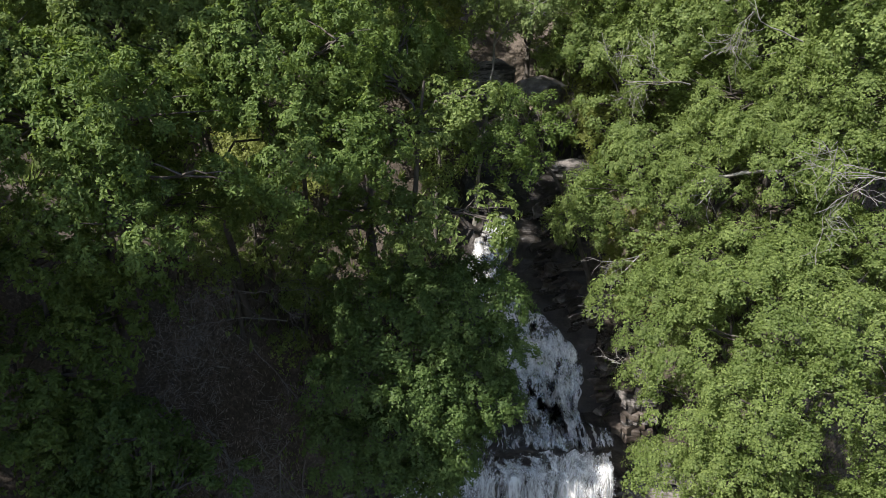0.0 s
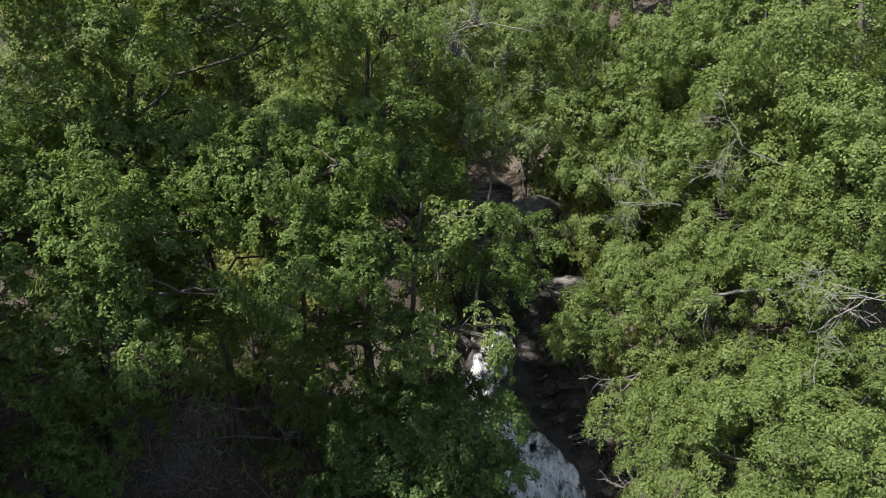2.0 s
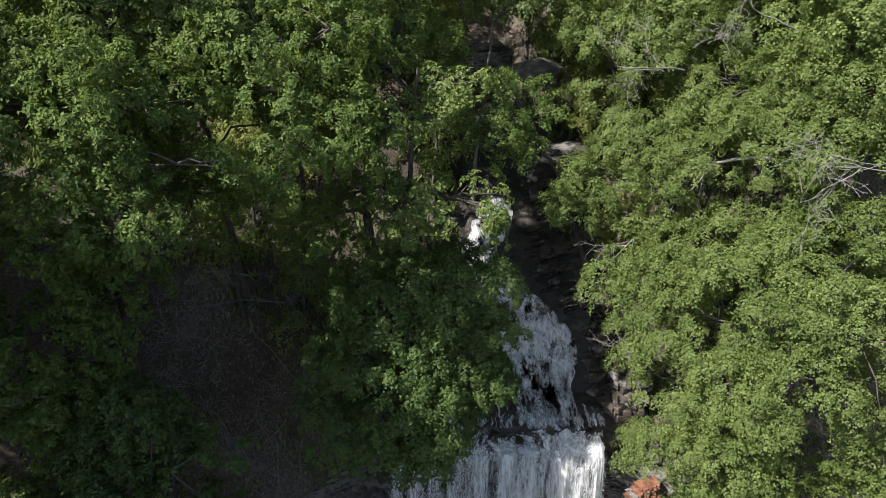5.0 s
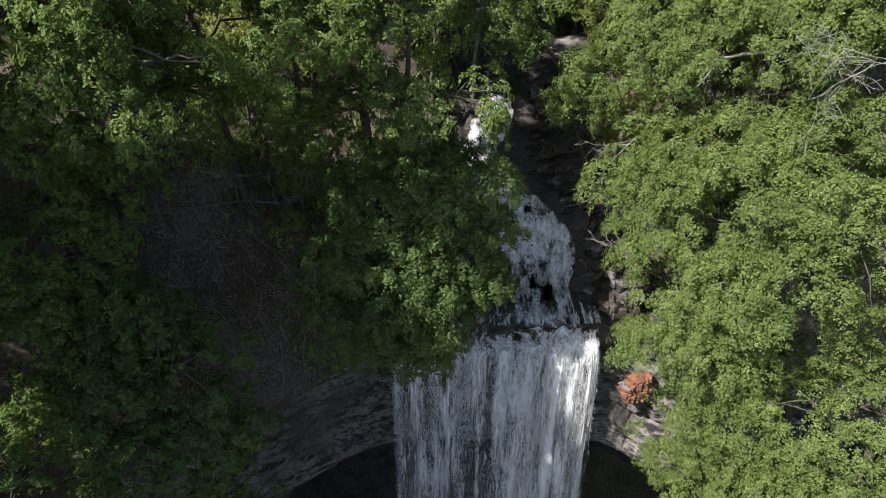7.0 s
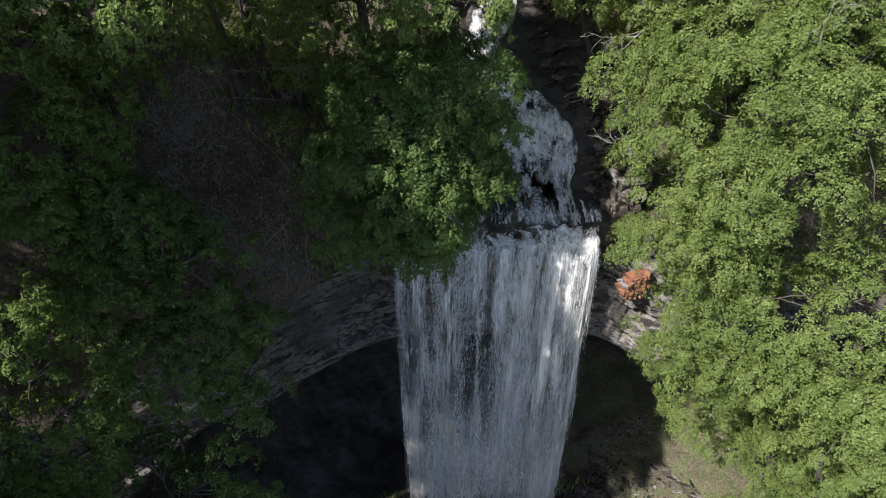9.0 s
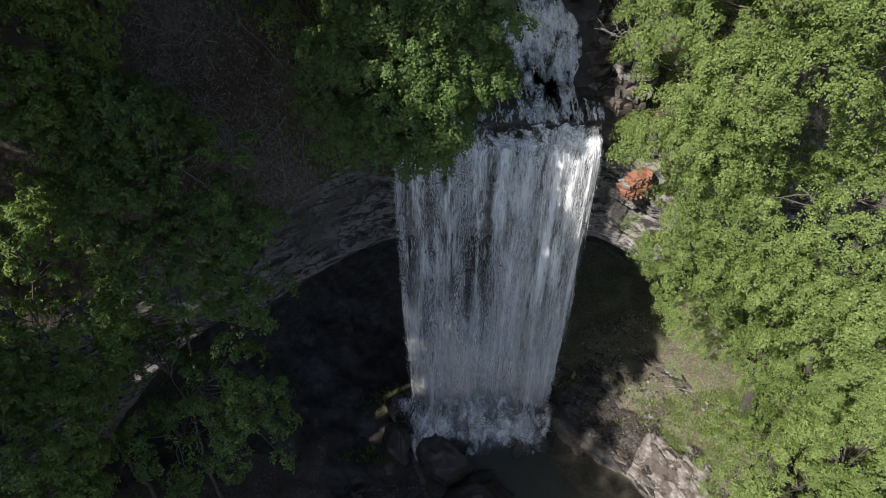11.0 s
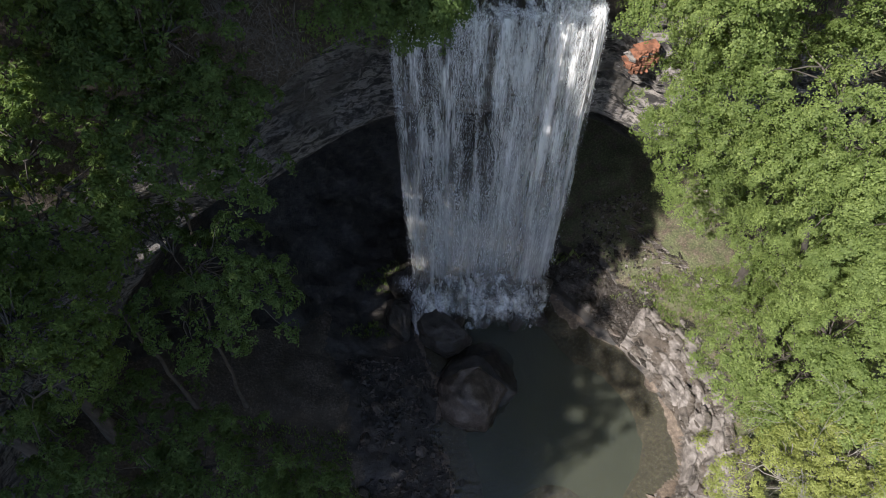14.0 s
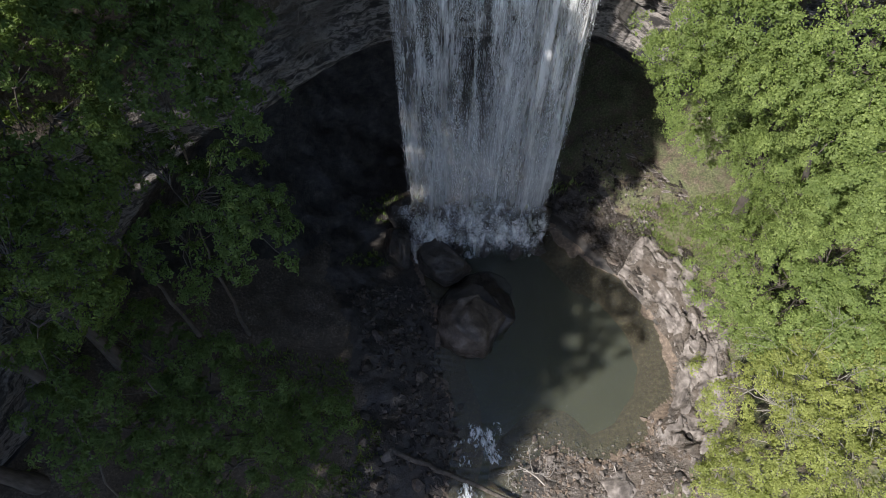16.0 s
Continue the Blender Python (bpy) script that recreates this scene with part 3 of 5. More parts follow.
def cascade(n, seed, lift, wide, mats):
    """Ribbons of white water running down the steps of the gully to the brink."""
    rs = np.random.default_rng(seed)
    at = [17.95, 18.6, 19.2, 19.65, 20.2, 20.7, 21.3, 21.9, 22.4, 22.9, 23.4, 24.0, 24.7]
    pieces, low = [], []
    for _ in range(n):
        k = 26
        y0 = rs.uniform(18.4, 24.7)
        dense = np.interp(y0, at, [0.6, 0.45, 0.3, 0.22, 0.45, 1, 1, 0.8, 0.6, 0.5, 0.5, 0.7, 0.6])
        half = np.interp(y0, at, [2.6, 1.8, 1.05, 0.80, 0.95, 1.15, 1.05, 0.75, 0.5, 0.45, 0.5, 0.5, 0.35])
        if rs.random() > dense * half / 1.1:
            continue
        y = np.linspace(y0, max(17.95, y0 - rs.uniform(0.5, 1.5)), k)
        c = np.clip(rs.normal(0, 0.55), -1.05, 1.05)
        run = np.maximum(y, 19.5)
        half = np.interp(run, at, [2.6, 1.8, 1.05, 0.80, 0.95, 1.15, 1.05, 0.75, 0.5, 0.45, 0.5, 0.5, 0.35])
        mid = np.interp(run, at, [2.2, 2.9, 3.5, 3.6, 3.6, 3.45, 3.0, 2.5, 1.85, 1.4, 1.8, 2.15, 2.25])
        sheet = rs.random() < 0.5 and y0 < 19.5
        if sheet:                                     # spread over the ledge
            y = np.linspace(rs.uniform(18.3, 19.1), 17.95, k)
            mid = rs.uniform(0.2, 5.3)
        x = mid + (0 if sheet else half * c) + 0.10 * vnoise(xyz(y * 2.2, rs.uniform(0, 50), 1.0)) + 0.04 * vnoise(xyz(y * 7.0, rs.uniform(0, 50), 3.0))
        w = wide * rs.uniform(0.4, 1.2) * np.sin(np.pi * np.linspace(0.04, 0.96, k)) ** 0.6 * (1 + 0.4 * vnoise(xyz(y * 6, rs.uniform(0, 50), 2.0)))
        u = np.linspace(-1, 1, 5)[None, :]
        px, py = x[:, None] + w[:, None] * u, np.repeat(y[:, None], 5, 1)
        rock = np.where(py < 19.6, np.maximum(ledge_z(px, py), np.where(py > 19.3, upper_z(px, py), -9)), upper_z(px, py))
        pz = rock + lift + rs.uniform(0, 0.06) + 0.4 * w[:, None] * (1 - u ** 2) + 0.05 * fbm(xyz(px, py, seed) * 3.0)
        pieces.append((xyz(px, py, pz).reshape(-1, 3), grid_faces(k, 5)))
        low.append(np.full(4 * (k - 1), int(y.mean() < 20.3)))
    v, f = join(pieces)
    return array_mesh("cascade", v, f, mats, True, np.concatenate(low))


def apron():
    """Foam running off the rocks at the foot of the fall."""
    nu, nv = 120, 40
    u, w = np.meshgrid(np.linspace(0, 1, nu), np.linspace(0, 1, nv))
    x = 1.75 + 6.7 * (u - 0.5) * (1 - 0.22 * w + 0.2 * w * vnoise(xyz(u * 2.5, 8.0, 1.0))) + 0.15 * vnoise(xyz(u * 9, w * 3, 1.0))
    low = 15.9 + 1.1 * fbm(xyz(u * 6, 3.0, 0.0)) + 1.6 * np.abs(u - 0.5) ** 2
    y = 17.3 + (low - 17.3) * w
    z = 2.5 * (1 - w) ** 0.8 + 0.35 * fbm(xyz(x, y) * 1.6) * (1 - w) + 0.04
    z = np.where(u < 0.2, z * 0.8, z)
    return array_mesh("foam_apron", xyz(x, y, z).reshape(-1, 3), grid_faces(nv, nu), [THIN])


def rapids(x, y, dx, dy, width, seed, label):
    """White water running off between the stones."""
    rs = np.random.default_rng(int(seed))
    pieces = []
    for _ in range(300):
        u, w = np.meshgrid(np.linspace(-1, 1, 4), np.linspace(0, 1, 10))
        c, a, b = np.clip(rs.normal(0, 0.5), -1, 1), rs.uniform(0, 0.85), rs.uniform(0.06, 0.2)
        go = np.minimum(a + b * w, 1)
        off = width * c * (0.4 + 0.6 * go) + 0.07 * np.sin(go * rs.uniform(8, 16) + rs.random() * 6) + rs.uniform(0.01, 0.045) * u * np.sin(np.pi * (0.06 + 0.88 * w))
        px, py = x + dx * go - dy * off, y + dy * go + dx * off
        pieces.append((xyz(px, py, 0.07 + 0.02 * (1 - u ** 2) + 0.04 * rs.random() + 0.04 * fbm(xyz(px, py, seed) * 3)).reshape(-1, 3), grid_faces(10, 4)))
    v, f = join(pieces)
    ob = new("white_water", array_mesh("white_water", v, f, [THIN]))
    return tagged(ob, label, "white water")


rapids(1.75, 7.2, 0.3, -2.0, 0.85, 3.0, "small white rapids where the pool spills out between stones")
rapids(1.3, 4.6, -0.1, -1.6, 0.6, 5.0, "white water running on below the log")
child("foam_apron", apron(), fall, "white water streaming off the rocks into the pool")
tagged(child("cascade", cascade(900, 2, 0.09, 0.15, [FOAM, THIN]), fall, "foaming stream tumbling down to the lip"), kind="stuff")
tagged(child("rivulet", cascade(1500, 9, 0.08, 0.045, [FOAM, FOAM]), fall, "thin white rivulets over the dark rock"), kind="stuff")


# ---- rocks ----
def rock_mesh(size, seed, mat, detail=4, cuts=12, rough=0.16):
    """A boulder: a ball with planes cut off, worn and weathered."""
    bm = bmesh.new()
    bmesh.ops.create_icosphere(bm, subdivisions=detail, radius=1.0)
    p = np.array([v.co[:] for v in bm.verts])
    bm.faces.ensure_lookup_table()
    faces = np.array([[v.index for v in f.verts] for f in bm.faces])
    bm.free()
    rs = np.random.default_rng(seed)
    n = p.copy()
    for _ in range(cuts):
        a = rs.normal(size=3)
        a /= np.linalg.norm(a)
        h = rs.uniform(0.55, 0.88)
        over = np.maximum(n @ a - h, 0)
        n -= over[:, None] * a * 0.92
    n *= 1 + rough * fbm(p * 1.6 + seed, 4)[:, None] + 0.09 * fbm(p * 4 + seed, 5)[:, None]
    return array_mesh("rock", n * np.array(size), faces, [mat])


def boulder(x, y, z, size, seed, mat, label, turn=0, detail=5, tilt=0):
    ob = new("boulder", rock_mesh(size, seed, mat, detail))
    ob.matrix_world = pose(x, y, z, tilt, 0, turn)
    return tagged(ob, label, "rock")


boulder(1.5, 11.9, 0.5, (1.75, 1.7, 1.7), 3, DAMP, "huge grey boulder standing wet-footed in the plunge pool", 20)
boulder(1.9, 12.6, -0.35, (2.4, 2.0, 1.3), 4, WET, "dark wet boulder half under water", 50)
boulder(-2.2, 15.8, 0.9, (0.8, 1.3, 2.0), 11, WET, "tall dark wet rock at the edge of the fall", 10)
boulder(0.1, 15.0, 0.5, (1.4, 1.2, 1.6), 8, WET, "dark wet boulder at the foot of the fall", -15)
boulder(-1.9, 17.6, 0.9, (0.9, 1.0, 1.6), 12, WET, "wet rock splashed by the fall", 30)
boulder(0.6, 17.5, 0.3, (1.6, 0.9, 1.5), 13, WET, "wet rock splashed by the fall", 5)
boulder(2.6, 17.6, 0.2, (1.7, 0.9, 1.7), 14, WET, "wet rock splashed by the fall", -8)
boulder(4.6, 17.7, 0.3, (1.5, 0.9, 1.6), 15, WET, "wet rock splashed by the fall", 14)
for k, (x, y, z, r) in enumerate([(-0.7, 16.0, 0.5, 0.55), (0.7, 15.7, 0.45, 0.6), (2.3, 15.9, 0.35, 0.5), (3.7, 15.8, 0.3, 0.55), (4.9, 16.0, 0.4, 0.6)]):
    boulder(x, y, z, (r, 0.8 * r, 0.9 * r), 60 + k, WET, "dark wet rock with water breaking over it", 40 * k, 4)
boulder(7.8, 4.4, 0.15, (1.0, 0.75, 0.5), 16, PALE, "tan flat-topped boulder at the pool's outlet", 25)
boulder(-2.3, 5.6, 0.4, (0.42, 0.36, 0.34), 17, PALE, "pale rounded stone in the shade beside the log", 10)
boulder(6.5, 19.0, 20.4, (0.55, 0.45, 0.3), 18, PALE, "pale sunlit ledge beside the cascade", 30)
boulder(1.7, 26.2, 28.2, (1.3, 0.8, 1.2), 23, ROCK, "grey rock outcrop under the trees upstream", 0)
boulder(3.6, 25.6, 28.4, (1.2, 0.8, 0.8), 24, PALE, "grey rock outcrop under the trees upstream", 40)
boulder(4.6, 23.6, 25.9, (1.0, 0.7, 0.4), 25, ROCK, "pale rock on the stream bank", 15)

# loose stones on the gravel bar and the shelf
stone_kinds = [rock_mesh((1, 0.8, 0.6), 100 + k, [PALE, PALE, WET, DAMP][k % 4], 3, 11) for k in range(8)]
rs = np.random.default_rng(5)
count = 0
while count < 230:
    if count < 120:
        x, y = rs.uniform(2.6, 12.0), rs.uniform(1.0, 7.5)
    else:
        x, y = rs.uniform(-4.2, 1.2), rs.uniform(2.0, 13.5)
    d = float(pool_distance(np.array([x]), np.array([y]))[0])
    if d < -0.5 or (x > 8 and d > 3):
        continue
    r = min(0.07 + rs.exponential(0.085), 0.36)
    ob = new("stone", stone_kinds[int(rs.integers(0, 8)) if count < 120 else (2, 3, 6, 7)[int(rs.integers(0, 4))]])
    ob.matrix_world = pose(x, y, float(land_z(x, y)) + 0.2 * r, rs.uniform(-25, 25), rs.uniform(-25, 25), rs.uniform(0, 360)) @ Matrix.Scale(r, 4)
    tagged(ob, "water-worn stone on the gravel beside the pool" if count < 120 else "wet cobble in the shade of the gorge", "stone", "stones by the pool")
    count += 1


def slab_mesh(seed, mat):
    """A broken flat plate of layered rock."""
    rs = np.random.default_rng(seed)
    k = 7
    a = np.sort(rs.random(k)) * 6.283
    r = rs.uniform(0.65, 1.1, k)
    rim = np.stack([1.45 * r * np.cos(a), 0.55 * r * np.sin(a)], -1)
    v = [(*q, -0.12) for q in rim * 1.08] + [(*q, h) for q, h in zip(rim, rs.uniform(0.04, 0.10, k))] + [(*q, h) for q, h in zip(rim * 0.8, rs.uniform(0.09, 0.14, k))]
    f = [(i, (i + 1) % k, k + (i + 1) % k, k + i) for i in range(k)] + [(k + i, k + (i + 1) % k, 2 * k + (i + 1) % k, 2 * k + i) for i in range(k)]
    me = bpy.data.meshes.new("slab")
    me.from_pydata(v, [], f + [tuple(range(2 * k, 3 * k))])
    me.materials.append(mat)
    return me


def strata(name, at, turn, width, height, depth, n, mats, seed, label, category):
    """A stack of broken rock layers with ragged fronts."""
    rs = np.random.default_rng(seed)
    ob = new(name)
    ob.matrix_world = pose(*at, 0, 0, turn)
    z = 0.0
    for i in range(n):
        h = height / n * rs.uniform(0.6, 1.4)
        k = 15
        xs = np.linspace(-0.5, 0.5, k) * width * rs.uniform(0.7, 1.05) * (1 - 0.35 * abs(2 * (i + 0.5) / n - 1)) + rs.normal(0, 0.06, k) * width / k + rs.normal(0, 0.05) * width
        front = -depth * (0.5 + 0.35 * rs.normal(0, 0.35, k) + 0.25 * (1 - i / n))
        front[[0, -1]] *= 0.3
        v = [(x, y * q, z + zz) for q, zz in ((1.0, 0.0), (1.06, 0.35 * h), (1.0, 0.85 * h), (0.82, h)) for x, y in zip(xs, front)] + [(x, depth, z + h) for x in xs] + [(x, depth, z) for x in xs]
        f = [(r * k + j, r * k + j + 1, r * k + k + j + 1, r * k + k + j) for r in range(5) for j in range(k - 1)]
        me = bpy.data.meshes.new("layer")
        me.from_pydata(v, [], f)
        me.materials.append(mats[int(rs.integers(0, len(mats)))])
        layer = child("layer", me, ob)
        layer.rotation_euler = (rs.normal(0, 0.03), rs.normal(0, 0.05), rs.normal(0, 0.05))
        z += 0.93 * h
    return tagged(ob, label, category)


strata("rock_outcrop", (6.8, 17.65, 15.4), 20, 1.3, 1.05, 0.28, 9, [ORANGE, ORANGE, ORANGE, ROCK], 22, "orange iron-stained rock layers beside the fall", "rock outcrop")

strata("rock_outcrop", (6.3, 18.9, 17.6), 15, 1.7, 2.3, 0.45, 12, [WET, DAMP, DAMP, ROCK], 23, "dark damp layered outcrop beside the cascade", "rock outcrop")

# layered wet shelf along the sunny shore
shelf = tagged(new("rock_shelf"), "stepped shelf of dark wet layered rock along the shore", "rock shelf")
shelf.location = (9.0, 15.0, 0.6)
slab_kinds = [slab_mesh(200 + k, [GLOSSY, GLOSSY, WET, GLOSSY][k % 4] if k < 8 else [SHORE, PALE, DAMP, GLOSSY][k % 4]) for k in range(16)]
ledge_kinds = [rock_mesh((1.3, 0.62, 0.16), 240 + k, [PALE, SHORE, PALE, DAMP][k % 4], 2, 14, 0.1) for k in range(8)]
rs = np.random.default_rng(8)
shore = np.array([(6.0, 18.9), (7.2, 17.2), (8.5, 15.6), (9.6, 14.2), (10.5, 12.9), (11.4, 11.2), (11.6, 9.6), (11.0, 7.8), (9.8, 6.3)])


def bedrock():
    """Cracked plates of bedrock stepping down to the water along the shore."""
    r2 = np.random.default_rng(17)
    run = np.concatenate([[0], np.cumsum(np.hypot(*np.diff(shore, axis=0).T))])
    nu, nw = 330, 64
    a, w = np.meshgrid(np.linspace(0, run[-1], nu), np.linspace(-0.7, 2.4, nw), indexing="ij")
    px, py = np.interp(a, run, shore[:, 0]), np.interp(a, run, shore[:, 1])
    tx, ty = np.gradient(px, axis=0), np.gradient(py, axis=0)
    ln = np.hypot(tx, ty)
    x, y = px - ty / ln * w, py + tx / ln * w
    seeds = np.stack([r2.uniform(0, run[-1], 260), r2.uniform(-0.8, 2.5, 260)], -1)
    q = np.stack([a + 0.25 * vnoise(xyz(x, y) * 1.6), w + 0.18 * vnoise(xyz(x, y, 5.0) * 1.6)], -1)
    dist = np.sqrt(((q[:, :, None, 0] - seeds[:, 0]) * 0.55) ** 2 + (q[:, :, None, 1] - seeds[:, 1]) ** 2)
    near = np.argmin(dist, -1)
    two = np.sort(dist, -1)[..., :2]
    crack = smooth(0.0, 0.06, two[..., 1] - two[..., 0])
    high = r2.normal(0, 0.05, 260)[near] + r2.normal(0, 0.07, 260)[near] * (q[..., 1] - seeds[near, 1])
    fade = smooth(-0.7, -0.1, w) * smooth(2.4, 1.7, w + 0.4 * vnoise(xyz(x, y, 3.0) * 0.9))
    z = floor_z(x, y) - 0.12 + fade * (0.20 + high) + (0.07 * crack + 0.03 * fbm(xyz(x, y, 2.0) * 2.6)) * fade
    f = grid_faces(nu, nw)
    wet = a.reshape(-1)[f].mean(1) + 0.9 * vnoise(xyz(x, y).reshape(-1, 3)[f].mean(1) * 0.9) < 5.4
    kind = r2.integers(0, 3, 260)[near].reshape(-1)[f[:, 0]]
    return array_mesh("bedrock", xyz(x, y, z).reshape(-1, 3) - np.array(shelf.location), f[:, ::-1], [PALE, SHORE, PALE, GLOSSY], True, np.where(wet, 3, kind))


child("bedrock", bedrock(), shelf, "cracked plates of grey-pink bedrock")
for k in range(150):
    u = rs.random() ** 1.2 * 7.99
    i = int(u)
    run = shore[i + 1] - shore[i]
    run /= np.hypot(*run)
    across = rs.uniform(-0.5, 2.6 if i < 4 else 1.6)
    p = shore[i] + (shore[i + 1] - shore[i]) * (u - i) + across * np.array([-run[1], run[0]])
    ob = new("slab", ledge_kinds[int(rs.integers(0, 8))] if i > 3 or rs.random() < 0.35 * (i > 1) else slab_kinds[int(rs.integers(0, 8))])
    size = rs.uniform(0.12, 0.38)
    ob.matrix_world = pose(p[0], p[1], float(floor_z(np.array([p[0]]), np.array([p[1]]))[0]) + 0.07, rs.normal(0, 4), rs.normal(0, 3), math.degrees(math.atan2(run[1], run[0])) + rs.normal(0, 15)) @ Matrix.Scale(size, 4)
    ob.parent = shelf
    ob.matrix_parent_inverse = Matrix.Translation((-9.0, -15.0, -0.6))


# dark slanting ledges in the gully beside the cascade
ledges = tagged(new("rock_shelf"), "dark wet slanting ledges beside the upper cascade", "rock shelf")
ledges.location = (4.6, 22.5, 21.0)
for k in range(90):
    y = rs.uniform(19.6, 25.5)
    x = np.interp(y, [19.6, 21, 22.5, 25.5], [5.1, 5.2, 3.6, 3.3]) + abs(rs.normal(0, 0.8))
    ob = new("slab", slab_kinds[int(rs.integers(0, 16))])
    ob.matrix_world = pose(x, y, float(land_z(x, y)) + 0.03, 18 + rs.normal(0, 10), -12 + rs.normal(0, 10), 28 + rs.normal(0, 18)) @ Matrix.Scale(rs.uniform(0.2, 0.62), 4)
    ob.parent = ledges
    ob.matrix_parent_inverse = Matrix.Translation((-4.6, -22.5, -21.0))


# broken ledges on the bank above the shelf
outcrop = tagged(new("rock_outcrop"), "broken dark ledges showing through the grassy bank", "rock outcrop")
outcrop.location = (10.8, 18.8, 2.0)
for k in range(70):
    u, off = rs.random(), rs.normal(0, 0.2)
    x, y = 9.6 + 3.0 * u + 0.75 * off, 20.6 - 3.6 * u + 0.65 * off
    ob = new("slab", slab_kinds[8 + int(rs.integers(0, 8))])
    ob.matrix_world = pose(x, y, float(floor_z(np.array([x]), np.array([y]))[0]) + 0.03, rs.normal(0, 8), rs.normal(0, 8), -50 + rs.normal(0, 30)) @ Matrix.Scale(rs.uniform(0.07, 0.24), 4)
    ob.parent = outcrop
    ob.matrix_parent_inverse = Matrix.Translation((-10.8, -18.8, -2.0))


def gravel(n, x0, x1, y0, y1, mats, seed, lo, hi, ok):
    rs = np.random.default_rng(seed)
    x, y = rs.uniform(x0, x1, n), rs.uniform(y0, y1, n)
    keep = ok(x, y, pool_distance(x, y))
    x, y = x[keep], y[keep]
    base = np.array([(1, 0, 0), (0, 1, 0), (-1, 0, 0), (0, -1, 0), (0, 0, 0.75), (0, 0, -0.6)], float)
    tri = np.array([(0, 1, 4), (1, 2, 4), (2, 3, 4), (3, 0, 4), (1, 0, 5), (2, 1, 5), (3, 2, 5), (0, 3, 5)])
    r = lo + (hi - lo) * rs.random(len(x)) ** 2.5
    a = rs.random(len(x)) * 6.283
    v = (base[None] + rs.normal(0, 0.22, (len(x), 6, 3))) * (1 + rs.normal(0, 0.2, (len(x), 1, 3))) * r[:, None, None]
    t = rs.uniform(-1.2, 1.2, len(x))                # tumbled over
    v = np.stack([v[..., 0], v[..., 1] * np.cos(t)[:, None] - v[..., 2] * np.sin(t)[:, None], v[..., 1] * np.sin(t)[:, None] + v[..., 2] * np.cos(t)[:, None]], -1)
    v = np.stack([v[..., 0] * np.cos(a)[:, None] - v[..., 1] * np.sin(a)[:, None], v[..., 0] * np.sin(a)[:, None] + v[..., 1] * np.cos(a)[:, None], v[..., 2]], -1)
    v += xyz(x, y, floor_z(x, y) + 0.15 * r)[:, None, :]
    f = (tri[None] + 6 * np.arange(len(x))[:, None, None]).reshape(-1, 3)
    return array_mesh("gravel", v.reshape(-1, 3), f, mats, False, np.repeat(rs.integers(0, len(mats), len(x)), 8))


tagged(new("gravel", gravel(5200, 2.5, 12.5, 0.5, 7.5, [PALE, BED], 3, 0.02, 0.12, lambda x, y, d: (d > -0.8) & (d < 3.2))), "tan gravel and pebbles at the pool's outlet", "gravel", kind="stuff")
tagged(new("gravel", gravel(7000, 7.5, 15.5, 12.5, 22.0, [DAMP, DAMP, PALE, GLOSSY], 6, 0.02, 0.13, lambda x, y, d: (d > 1.8) & (vnoise(xyz(x, y) * 0.6) > -0.1))), "broken brown stone scattered over the grassy bank", "gravel", kind="stuff")
tagged(new("gravel", gravel(3600, -5.0, 1.5, 1.0, 14, [WET, WET, DAMP], 4, 0.04, 0.17, lambda x, y, d: (d > -0.3) & (d < 3.6) & (vnoise(xyz(x, y) * 0.7) > -0.25))), "dark wet cobbles along the shaded shore", "gravel", kind="stuff")


# ---- trees ----
def unit(v):
    return v / (np.linalg.norm(v, axis=-1, keepdims=True) + 1e-9)


